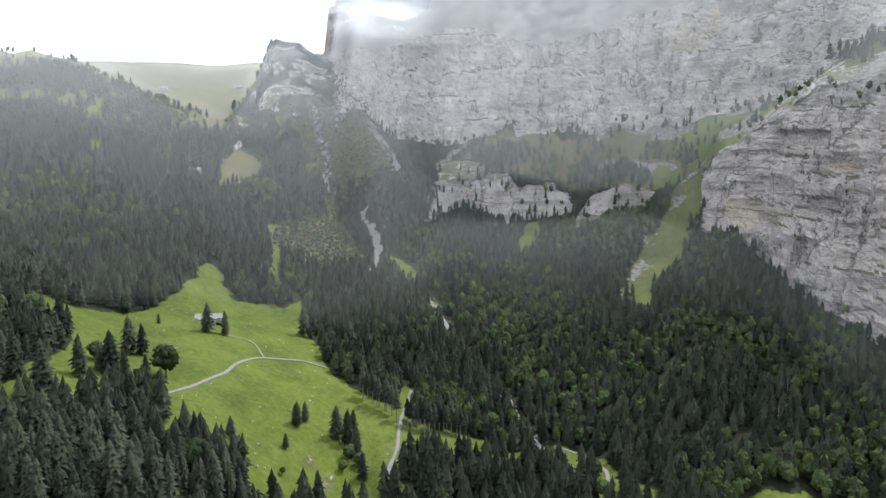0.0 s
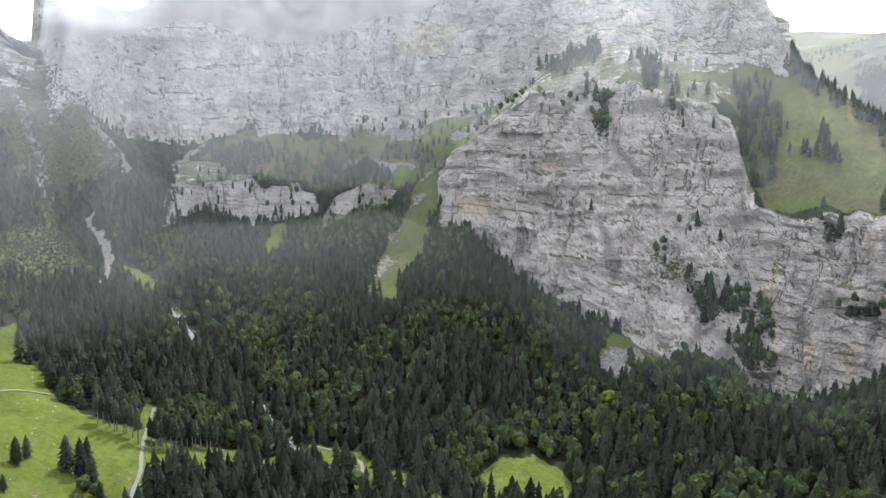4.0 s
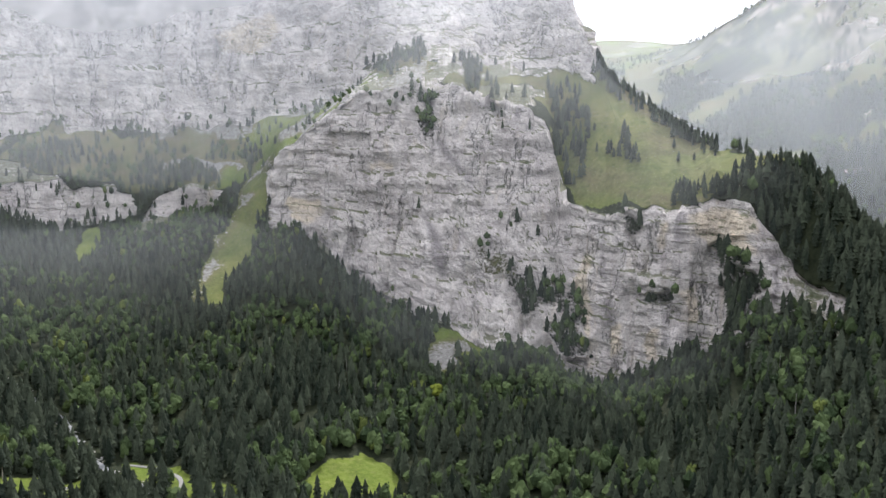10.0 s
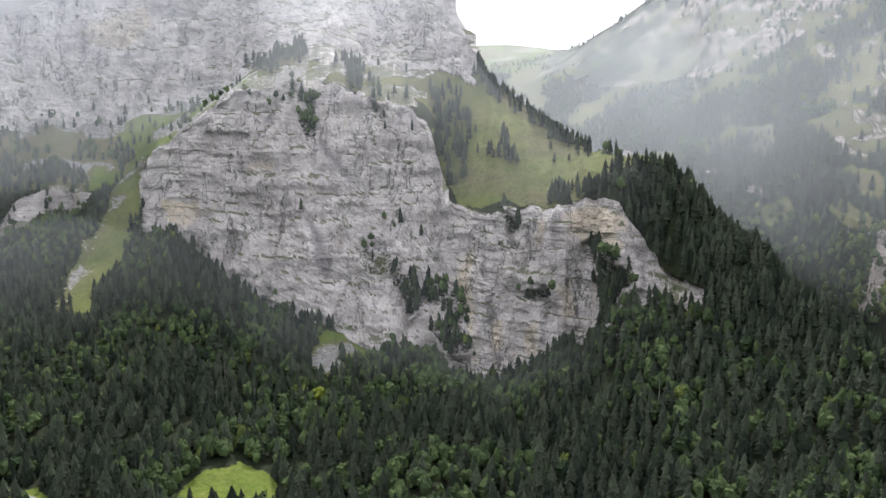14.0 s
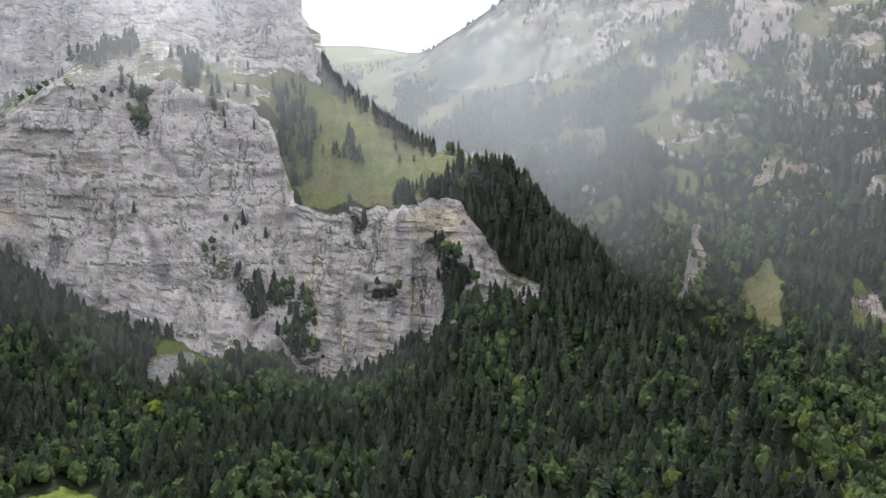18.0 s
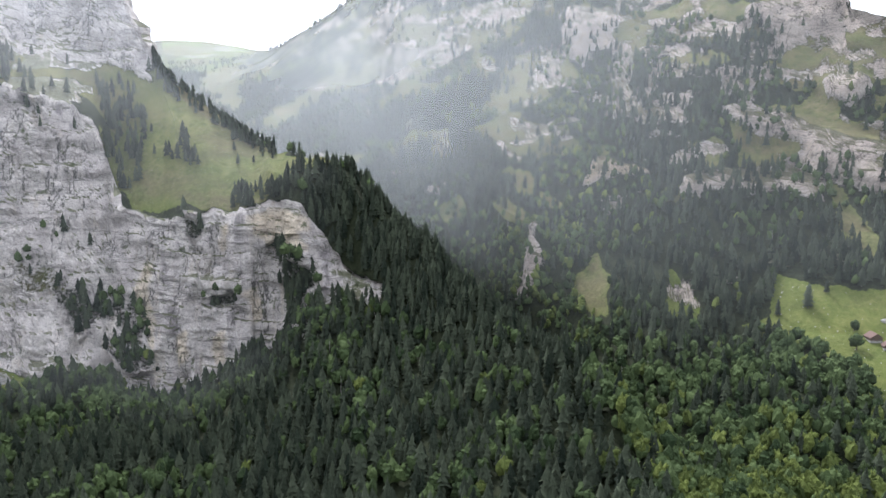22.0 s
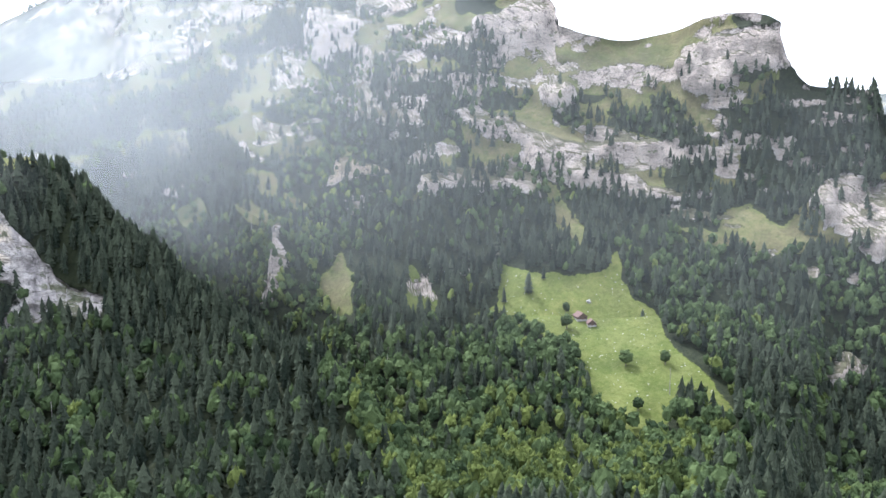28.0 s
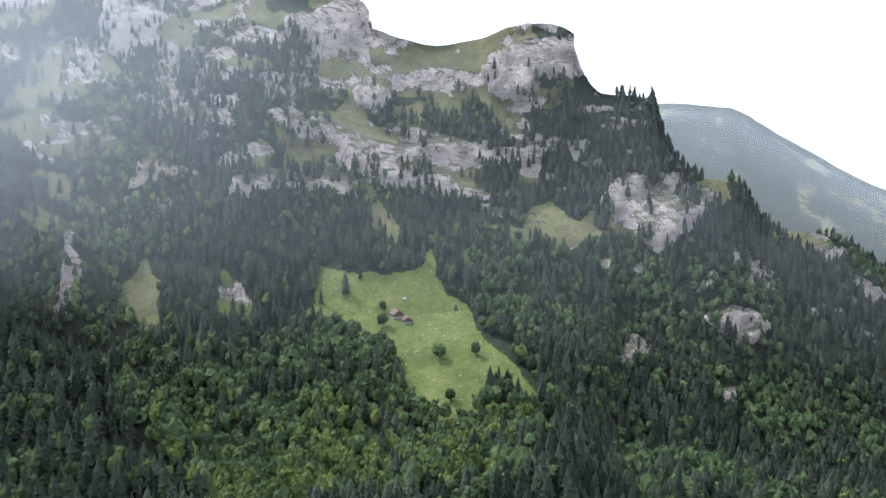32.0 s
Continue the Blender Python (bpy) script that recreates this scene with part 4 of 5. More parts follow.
pasture = ((VV > 5.3) & west & (AA < -72) & (n_mid + (VV - 6) * 0.3 > -0.05))
far_green = (VV > 8.75) & (AA > -20) & (AA + 26 * n_big + 22 * n_mid < -4)
grass |= crag_land | upper_green | pasture | far_green | ((VV > 6) & west)
scree = patch("scree")
lane_clear, rills, tracks, verge = np.zeros(AA.shape, bool), np.zeros(AA.shape, bool), np.zeros(AA.shape, bool), np.zeros(AA.shape, bool)
for kind, half, line in LANES:
    for (a1, r1), (a2, r2) in zip(line, line[1:]):
        x1, y1, x2, y2 = (CX + r1 * math.sin(radians(a1)), CY + r1 * math.cos(radians(a1)), CX + r2 * math.sin(radians(a2)), CY + r2 * math.cos(radians(a2)))
        t = np.clip(((X - x1) * (x2 - x1) + (Y - y1) * (y2 - y1)) / ((x2 - x1) ** 2 + (y2 - y1) ** 2), 0, 1)
        off = np.hypot(X - x1 - t * (x2 - x1), Y - y1 - t * (y2 - y1))
        lane_clear |= (off < half + 2.5) & (VV < 4)
        rills |= (off < half * np.clip(1 + 2 * fbm(X, Y, ZZ, 30, 2), 0.5, 1.5)) & (VV < 6.2) & (kind == "rill")
        tracks |= (off < half) & (VV < 4) & (kind == "track")
        verge |= (off < half + 5) & (VV < 4) & (kind in ("road", "path"))
grass |= tracks
lane_clear |= verge | rills
grass |= patch("turf") | (wood & (VV > 4)) | (verge & ~rock)
clear = face | lane_clear | patch("meadow") | patch("alp") | scree | patch("rock") | wall
forest = np.ones(AA.shape)
forest[clear] = 0
forest[patch("rock") & (VV > 7)] = 0.34
forest[patch("rock") & (VV < 7)] = 0.1
forest[face] = 0.06
forest[patch("bush")] = 0.02
forest[patch("grass")] = 0.15
forest[crags] *= 0.6
clump = np.where(fbm(X + 70, Y, ZZ, 38, 3) + 0.04 * np.sin(AA * 2.2) > 0.02, 1.0, 0.06)
forest[upper_green] *= 0.9 * clump[upper_green]
forest[pasture] *= 0.5 * clump[pasture]
forest[patch("ledge")] = 0.8 * clump[patch("ledge")]
forest[far_green & (VV > 8)] *= 0.2
forest[crag_land] = 0.45 * clump[crag_land]
forest[(VV > 6.02) & (AA < -16)] = 0
forest[(VV < -0.9) | (VV > 10)] = 0
forest[VV < -0.1] = 0.5
forest[(VV > 5) & (AA > -71) & (AA < -15)] = 0
forest[AA > 84] = 0
ledge_zone = (VV >= 4) & (VV < 5.05) & (AA > -47) & (AA < -27) & ~wood
forest[ledge_zone] = 0.1 * clump[ledge_zone] + 0.03
forest[(VV > 9.7) & (AA < 54.8) & (AA > 20)] = 0
shoulder = (VV > 3.9) & (VV < 5.4) & (AA > -33) & (AA < -8)
forest[shoulder] = np.where((AA < -18) & (VV < 5), 0.03, 0)[shoulder]
forest[wood] = 0.85
forest[patch("turf")] = 0.1
forest *= np.clip(1.1 + 1.2 * n_big, 0.2, 1)

# ---- relief ----
strata_z = ZZ + 26 * fbm(X, Y, ZZ * 0.2, 260, 3)
bedding = np.clip(0.5 + 3.5 * fbm(X + 900, Y, ZZ, 170, 3), 0.05, 1)
lateral = AA * 15 + 9 * fbm(X, Y, ZZ, 40, 2)
blocks = 0
for high, wide, depth in ((9.0, 21.0, 3.6), (24.0, 47.0, 6.0), (58.0, 30.0, 5.0)):
    course = np.floor(strata_z / high).astype(np.int64)
    column = np.floor((lateral + 17.0 * (course % 7)) / wide).astype(np.int64)
    blocks = blocks + depth * (hashed(course, column, course * 0 + 3) - 0.5)
beds = blocks + (value_noise(strata_z / 17, X * 0.01, Y * 0.01) * 7 + value_noise(strata_z / 7, X * 0.02, Y * 0.02) * 4) * bedding + 3
ribs = (0.5 - np.abs(fbm(X, Y, ZZ * 0.25, 80, 4))) * 52
cleft = np.clip(1 - np.abs(fbm(X + 300, Y, ZZ * 0.12, 55, 3)) / 0.04, 0, 1) * -16 * np.clip(0.5 + 3 * fbm(X, Y, ZZ, 140, 2), 0, 1)
pillars = (value_noise(X / 9, Y / 9, ZZ / 60) * 5 + value_noise(X / 22, Y / 22, ZZ / 110) * 9) * np.where(AA > -17, 1.8, 1.0)
rough = fbm(X, Y, ZZ * 1.2, 26, 4) * 24 + cleft + pillars - 7
gully = -np.abs(fbm(X, Y, ZZ * 0.3, 240, 3)) * 60
is_rock = rock & (VV < 11)
hard = np.where(wall | face, 1.0, np.where(is_rock, 0.55, 0.0)) * np.clip(steep * 1.5, 0.25, 1)
push = hard * (beds + ribs * 0.8 + rough * 0.6 - 24) + (1 - hard) * (fbm(X, Y, ZZ, 120, 4) * 12)
push += np.where((VV > 8) & (VV < 10), 0.7, 0.0) * gully
outcrop = (patch("rock") & (VV > 7)) * 0.7 + face * 1.2
for _ in range(5):
    outcrop = (outcrop + np.roll(outcrop, 1, 0) + np.roll(outcrop, -1, 0) + np.roll(outcrop, 1, 1) + np.roll(outcrop, -1, 1)) / 5
push += outcrop * 15
push *= np.clip((VV + 1) / 1.0, 0, 1) * np.where(AA > 84, 0.5, 1)
push[VV > 11] *= 1.5
X, Y, ZZ = X + NN[..., 0] * push, Y + NN[..., 1] * push, ZZ + NN[..., 2] * push


def blurred(m):
    m = m.astype(np.float32)
    for ax in (0, 1):
        m = (np.roll(m, 1, ax) + 2 * m + np.roll(m, -1, ax)) / 4
    return m


grass |= ledge_zone | ((VV > 11) & (fbm(X, Y, ZZ, 130, 5) > 0.09))
scree |= ledge_zone & (n_mid > 0.0)
MASKS = {"rock": blurred(np.where((wood | patch("turf")) & (VV <= 4.02), np.maximum(rock, 0.5), np.where(rock & (VV > 7) & ~face, 0.7, rock))), "grass": blurred(grass | scree), "scree": blurred(np.maximum(np.maximum(scree * 0.58, rills * 1.0), (patch("bush") & (VV > 4.2)) * 0.3)), "crag": blurred(rock & (VV > 7)), "stain": blurred(patch("stain")), "ochre": blurred(patch("ochre")), "dry": blurred(0.4 * (patch("meadow") & (AA > 25)) - 0.45 * (patch("alp") & (VV < 7) & (AA > -17) & (AA < 0)) * np.clip(0.6 + 4 * n_mid, 0, 1) + 1.0 * (patch("grass") | (wood & (VV > 4)) | patch("alp") | scree | patch("turf") | crag_land | upper_green | pasture | patch("ledge") | patch("bush") | (VV > 11)) + 0.5 * (patch("meadow") & (AA > -46) & (AA < -37) & (VV > 1.6)))}
NR, NC = AA.shape


def grid_mesh(name, keep, material, smooth=True):
    """The quads of the terrain sheet for which keep holds, as one mesh."""
    i, j = np.nonzero(keep)
    j2 = (j + 1) % NC
    quads = np.stack([i * NC + j, i * NC + j2, (i + 1) * NC + j2, (i + 1) * NC + j], -1)
    used, flat = np.unique(quads.ravel(), return_inverse=True)
    pts = np.stack([X.ravel()[used], Y.ravel()[used], ZZ.ravel()[used]], -1)
    me = raw_mesh(name, pts, flat.reshape(-1, 4)[:, ::-1])
    for key, v in MASKS.items():
        at = me.attributes.new(key, "FLOAT", "POINT")
        at.data.foreach_set("value", v.ravel()[used].astype(np.float32))
    me.materials.append(material)
    me.polygons.foreach_set("use_smooth", np.full(len(me.polygons), smooth))
    return new(name, me)


def raw_mesh(name, pts, faces):
    me = bpy.data.meshes.new(name)
    k = faces.shape[1]
    me.vertices.add(len(pts))
    me.vertices.foreach_set("co", pts.astype(np.float32).ravel())
    me.loops.add(faces.size)
    me.loops.foreach_set("vertex_index", faces.astype(np.int32).ravel())
    me.polygons.add(len(faces))
    me.polygons.foreach_set("loop_start", np.arange(0, faces.size, k, dtype=np.int32))
    me.update(calc_edges=True)
    return me


q_v, q_a = VV[:-1], AA[:-1]
is_wall = (q_v >= 5) & (q_v < 6) & (q_a > -66.5) & (q_a < -14)
is_cliff = (q_v >= 3) & (q_v < 4) & (q_a > -39.3) & (q_a < 3.2)
is_band = (q_v >= 3) & (q_v < 4) & (q_a > -60.5) & (q_a < -43)
is_slope = (q_v >= 8) & (q_v < 10) & (q_a > -9) & (q_a < 80)
is_far = q_v >= 11
rest = ~(is_wall | is_cliff | is_band | is_slope | is_far)
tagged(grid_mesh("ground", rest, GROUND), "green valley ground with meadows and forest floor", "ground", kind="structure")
tagged(grid_mesh("mountain_wall", is_wall, GROUND, False), "tall pale grey limestone mountain wall in mist", "mountain", kind="structure")
tagged(grid_mesh("cliff", is_cliff, GROUND, False), "bulging grey limestone cliff with yellow stains", "cliff", kind="structure")
tagged(grid_mesh("rock_band", is_band, GROUND, False), "light grey broken rock band above the forest", "cliff", kind="structure")
tagged(grid_mesh("mountainside", is_slope, GROUND), "steep wooded mountainside with rock bands and pastures", "mountain", kind="structure")
tagged(grid_mesh("distant_mountain", is_far, GROUND), "hazy blue-green mountain ridge far away", "mountain", kind="structure")

# ---- trees ----
rng = np.random.default_rng(7)


def conifer(layers, sides):
    """A column of drooping, ragged skirts of boughs with a blunt tip."""
    v, f = [], []
    for k in range(layers):
        t = k / layers
        z0, z1 = 0.10 + 0.84 * t, min(1.0, 0.10 + 0.84 * (t + 1.8 / layers))
        rad = (0.165 * (1 - t ** 2.1) ** 0.8 + 0.012) * rng.uniform(0.85, 1.12)
        base, turn = len(v), rng.uniform(0, 6.28)
        v.append((rng.normal(0, 0.012), rng.normal(0, 0.012), z1))
        for s in range(sides):
            a = turn + 6.2832 * (s + rng.uniform(-0.25, 0.25)) / sides
            w = rad * (rng.uniform(0.9, 1.3) if s % 2 == 0 else rng.uniform(0.5, 0.8))
            v.append((w * math.cos(a), w * math.sin(a), z0 - 0.035 * (s % 2 == 0) + rng.uniform(-0.03, 0.03)))
        f += [(base, base + 1 + s, base + 1 + (s + 1) % sides) for s in range(sides)]
    return np.array(v), np.array(f)


def ico(level):
    bm = bmesh.new()
    bmesh.ops.create_icosphere(bm, subdivisions=level, radius=1)
    v = np.array([p.co[:] for p in bm.verts])
    f = np.array([[q.index for q in p.verts] for p in bm.faces])
    bm.free()
    return v, f


def broadleaf(blobs, cards, level=1):
    """An uneven egg-shaped crown with smaller boughs standing out of it and loose sprays of leaves."""
    core_v, core_f = ico(level)
    v0, f0 = ico(1)
    lean = rng.normal(0, 0.03, 2)
    p = core_v * rng.uniform(0.6, 1.2, (len(core_v), 1)) * np.array([0.245, 0.245, 0.36])
    p[:, :2] *= (1.12 - 0.45 * np.clip(p[:, 2:] / 0.36, -0.3, 1))
    p += np.array([lean[0], lean[1], 0.57])
    vs, fs, n = [p], [core_f], len(p)
    mids = [(np.array([lean[0], lean[1], 0.57]), 0.29)]
    for k in range(blobs):
        a, up = rng.uniform(0, 6.28), rng.uniform(-0.35, 0.85)
        w = 0.2 * math.sqrt(1 - up * up)
        mid = np.array([w * math.cos(a), w * math.sin(a), 0.57 + 0.3 * up])
        rad = rng.uniform(0.09, 0.15)
        q = v0 * rad * rng.uniform(0.75, 1.2, (len(v0), 1)) + mid
        vs.append(q), fs.append(f0 + n)
        n += len(q)
        mids.append((mid, rad))
    for c in range(cards):
        mid, rad = mids[rng.integers(len(mids))]
        d = rng.normal(size=3)
        d /= np.linalg.norm(d)
        q = mid + d * rad * rng.uniform(0.85, 1.15)
        vs.append(q + rng.normal(0, 0.045, (3, 3)))
        fs.append(np.array([[n, n + 1, n + 2]]))
        n += 3
    return np.concatenate(vs), np.concatenate(fs)


def stem(r0, r1, h, sides=6):
    v = [(r * math.cos(6.2832 * s / sides), r * math.sin(6.2832 * s / sides), z) for r, z in ((r0, -0.04), (r1, h)) for s in range(sides)]
    f = [(s, (s + 1) % sides, sides + (s + 1) % sides, sides + s) for s in range(sides)]
    return np.array(v), np.array(f)


# quads of the visible terrain, weighted by their area and by how wooded they are
P00 = np.stack([X, Y, ZZ], -1)
QF = forest[:-1, :-1]
e1, e2 = P00[:-1, 1:] - P00[:-1, :-1], P00[1:, :-1] - P00[:-1, :-1]
area = np.linalg.norm(np.cross(e1, e2), axis=-1)
RQ = np.hypot(P00[:-1, :-1, 0] - CX, P00[:-1, :-1, 1] - CY)
area[:, len(FRONT) - 1:] = 0


def sow(lo, hi, per, density=QF):
    """Tree places on the sheet between two radii, one to so many square metres."""
    w = area * density * ((RQ >= lo) & (RQ < hi))
    total = w.sum()
    count = int(total / per)
    pick = rng.choice(w.size, count, p=(w / total).ravel())
    i, j = np.unravel_index(pick, w.shape)
    s, t = rng.random((count, 1)), rng.random((count, 1))
    p = P00[i, j] + s * (P00[i, j + 1] - P00[i, j]) + t * (P00[i + 1, j] - P00[i, j])
    return p, VV[i, j], AA[i, j]


def grown(name, places, heights, widths, template, material):
    v0, f0 = template
    n = len(places)
    a = rng.uniform(0, 6.28, n)
    c, s = np.cos(a)[:, None], np.sin(a)[:, None]
    h, w = heights[:, None], (heights * widths)[:, None]
    x = (v0[None, :, 0] * c - v0[None, :, 1] * s) * w + places[:, 0:1]
    y = (v0[None, :, 0] * s + v0[None, :, 1] * c) * w + places[:, 1:2]
    z = v0[None, :, 2] * h + places[:, 2:3] - 0.6
    pts = np.stack([x, y, z], -1).reshape(-1, 3)
    faces = (f0[None] + (np.arange(n) * len(v0))[:, None, None]).reshape(-1, f0.shape[1])
    me = raw_mesh(name, pts, faces)
    at = me.attributes.new("tint", "FLOAT", "POINT")
    at.data.foreach_set("value", np.repeat(np.clip(rng.normal(0.5, 0.3, n), 0, 1), len(v0)).astype(np.float32))
    me.materials.append(material)
    me.polygons.foreach_set("use_smooth", np.zeros(len(me.polygons), bool))
    return new(name, me)


NEAREST = []


def plant(lo, hi, per, layers, sides, blobs, cards, level):
    p, v, a = sow(lo, hi, per)
    if lo < 400:
        seen = (a > -92) & (a < 78) & (v > -0.2)
        order = np.argsort(np.where(seen, np.hypot(p[:, 0] - CX, p[:, 1] - CY), 1e6))
        NEAREST.extend(p[order[:280]])
        rest_of = order[280:]
        p, v, a = p[rest_of], v[rest_of], a[rest_of]
    mixn = fbm(p[:, 0], p[:, 1], p[:, 2], 90, 3) + rng.normal(0, 0.09, len(p))
    leafy = mixn > np.where((a > -50) & (v < 8), 0.05, 0.09)
    leafy |= (a > 27) & (a < 52) & (np.hypot(p[:, 0] - CX, p[:, 1] - CY) < 560) & (mixn > -0.08)
    leafy &= ~((v > 3.4) & (v < 7) & (a > -3) & (a < 20) & (mixn < 0.3))
    leafy |= (v > 7.3) & (v < 8.8) & (a > 15) & (mixn > 0.02)
    for kind, sel in (("spruce", ~leafy), ("beech", leafy)):
        q = p[sel]
        part = rng.integers(0, 3, len(q))
        if kind == "beech":
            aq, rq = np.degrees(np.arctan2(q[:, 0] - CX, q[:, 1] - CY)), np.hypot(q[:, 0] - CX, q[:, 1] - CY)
            # More of the lighter leaf colour where the patch of sun is painted.
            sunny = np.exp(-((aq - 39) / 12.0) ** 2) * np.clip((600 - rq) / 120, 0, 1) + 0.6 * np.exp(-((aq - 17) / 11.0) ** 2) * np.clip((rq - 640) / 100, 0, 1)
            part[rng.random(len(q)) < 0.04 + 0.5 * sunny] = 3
        for g in range(4 if kind == "beech" else 3):
            t = conifer(layers, sides) if kind == "spruce" else broadleaf(blobs, cards, level)
            pl = q[part == g]
            rad = np.hypot(pl[:, 0] - CX, pl[:, 1] - CY)
            far = np.interp(rad, [350, 650, 1000], [1.0, 0.86, 0.72])
            hh = (rng.uniform(15, 27, len(pl)) if kind == "spruce" else rng.uniform(13, 22, len(pl))) * far
            ob = grown(kind + "_forest", pl, hh, rng.uniform(0.85, 1.25, len(pl)) if kind == "spruce" else rng.uniform(0.68, 1.05, len(pl)), t, NEEDLES if kind == "spruce" else FRESH_SUNLIT if g == 3 else LEAVES)
            tagged(ob, "dense dark green spruce forest on the slope" if kind == "spruce" else "bright green beech wood between the spruces", "forest", kind="stuff")


plant(150, 720, 44, 7, 8, 2, 26, 2)
plant(720, 1300, 52, 4, 7, 2, 16, 1)
plant(1300, 3200, 110, 3, 5, 1, 6, 1)

shrub_p, _, _ = sow(300, 2000, 20, (patch("bush") & ~scree)[:-1, :-1] * 1.0)
tagged(grown("shrubs", shrub_p, rng.uniform(2.5, 6, len(shrub_p)), rng.uniform(1.2, 2.0, len(shrub_p)), broadleaf(0, 5, 1), ALDER), "low green alder shrubs on the scree slope", "shrub", kind="stuff")


# ---- single trees, roads, stream, huts, stones ----
COL_R = np.hypot(X - CX, Y - CY)


def ground_at(x, y):
    a, r = math.degrees(math.atan2(x - CX, y - CY)), math.hypot(x - CX, y - CY)
    f = (a - FRONT[0]) / 0.18
    c = int(min(max(f, 0), len(FRONT) - 2))
    f -= c
    return sum(w * float(np.interp(r, COL_R[:, q], ZZ[:, q])) for w, q in ((1 - f, c), (f, c + 1)))


def on_plan(azimuth, radius):
    return CX + radius * math.sin(radians(azimuth)), CY + radius * math.cos(radians(azimuth))


def part(name, bm, material, parent, label=""):
    me = bpy.data.meshes.new(name)
    bm.to_mesh(me)
    bm.free()
    me.materials.append(material)
    ob = new(name, me)
    ob.parent = parent
    return tagged(ob, label)


def mesh_part(name, template, material, parent):
    me = raw_mesh(name, *template)
    me.materials.append(material)
    ob = new(name, me)
    ob.parent = parent
    return ob


def tree_thing(kind, label):
    root = new(kind)
    if kind == "spruce_tree":
        mesh_part("trunk", stem(0.016, 0.006, 0.9), BARK, root)
        mesh_part("crown", conifer(11, 14), NEEDLES_SINGLE, root)
    else:
        mesh_part("trunk", stem(0.03, 0.018, 0.5), BARK, root)
        mesh_part("crown", broadleaf(12, 220, 3), LEAVES_SINGLE, root)
    return tagged(root, label, "tree", "trees by the meadows and on the near slope")


SPRUCES = [tree_thing("spruce_tree", "tall dark green spruce with drooping ragged branches") for _ in range(4)]
BEECHES = [tree_thing("beech_tree", "round bright green broadleaf tree with clumped crown") for _ in range(3)]
used = set()


def dead_tree():
    """A bare grey trunk with short broken limbs."""
    root = new("dead_tree")
    mesh_part("trunk", stem(0.018, 0.005, 1.0), SNAG, root)
    for k in range(7):
        v, f = stem(0.005, 0.002, rng.uniform(0.06, 0.13), 4)
        m = np.array((Matrix.Translation((0, 0, rng.uniform(0.35, 0.92))) @ Euler((radians(rng.uniform(60, 100)), 0, rng.uniform(0, 6.28))).to_matrix().to_4x4()))
        mesh_part("limb", (v @ m[:3, :3].T + m[:3, 3], f), SNAG, root)
    return tagged(root, "dead spruce with bare pale grey trunk", "tree", "dead trees in the forest")


golden = tagged(new("beech_tree"), "bright yellow-green broadleaf tree below the cliff", "tree")
mesh_part("trunk", stem(0.03, 0.018, 0.5), BARK, golden)
mesh_part("crown", broadleaf(9, 150, 3), YELLOW, golden)
gx, gy = CX + GOLDEN[0][1] * math.sin(radians(GOLDEN[0][0])), CY + GOLDEN[0][1] * math.cos(radians(GOLDEN[0][0]))
golden.matrix_basis = pose(gx, gy, ground_at(gx, gy) - 0.3)
golden.scale = (19, 19, 16)


def set_tree(stock, x, y, height, width):
    pick = stock[rng.integers(len(stock))]
    m = pose(x, y, ground_at(x, y) - 0.3, 0, 0, rng.uniform(0, 360))
    if pick.name not in used:
        used.add(pick.name)
        ob = pick
        ob.matrix_basis = m
    else:
        ob = copy_thing(pick, m)
    ob.scale = (height * width, height * width, height)


for spots, stock in ((WEST_SPRUCES, SPRUCES), (HUT_SPRUCES, SPRUCES), (SHOULDER_SPRUCES, SPRUCES), (WEST_BEECHES, BEECHES), (HUT_BEECHES, BEECHES)):
    for a, r, h in spots:
        set_tree(stock, *on_plan(a, r), h, rng.uniform(1.0, 1.35) if stock is SPRUCES else rng.uniform(1.0, 1.2))
for p in NEAREST:
    leafy = fbm(p[0:1], p[1:2], p[2:3], 90, 3)[0] + rng.normal(0, 0.09) > 0.06
    set_tree(BEECHES if leafy else SPRUCES, p[0], p[1], rng.uniform(11, 19) if leafy else rng.uniform(15, 27), rng.uniform(0.9, 1.2))


def edge_tree():
    """A spruce of the forest edge: its lower trunk is bare."""
    root = new("spruce_tree")
    mesh_part("trunk", stem(0.02, 0.008, 0.9), PALE_BARK, root)
    v, f = conifer(8, 12)
    v[:, 2] = 0.36 + 0.64 * v[:, 2]
    v[:, :2] *= 0.8
    mesh_part("crown", (v, f), NEEDLES_SINGLE, root)
    return tagged(root, "tall spruce at the forest edge with bare pale trunk", "tree", "spruces along the forest edge")


bare = edge_tree()
first = True
for (a0, r0), (a1, r1), count in EDGES:
    for k in range(count):
        t = (k + rng.uniform(-0.3, 0.3)) / max(1, count - 1)
        x, y = on_plan(a0 + t * (a1 - a0), r0 + t * (r1 - r0) + rng.uniform(-2, 5))
        m = pose(x, y, ground_at(x, y) - 0.3, 0, 0, rng.uniform(0, 360))
        one = bare if first else copy_thing(bare, m)
        first = False
        h = rng.uniform(21, 27)
        one.matrix_basis = m
        one.scale = (h, h, h)
snag = dead_tree()
for count, (a, r, h) in enumerate(DEAD_TREES):
    x, y = on_plan(a, r)
    one = copy_thing(snag, pose(x, y, ground_at(x, y) - 0.3, 0, 0, 47 * count)) if count else snag
    one.matrix_basis = pose(x, y, ground_at(x, y) - 0.3, 2, 0, 47 * count)
    one.scale = (h, h, h)


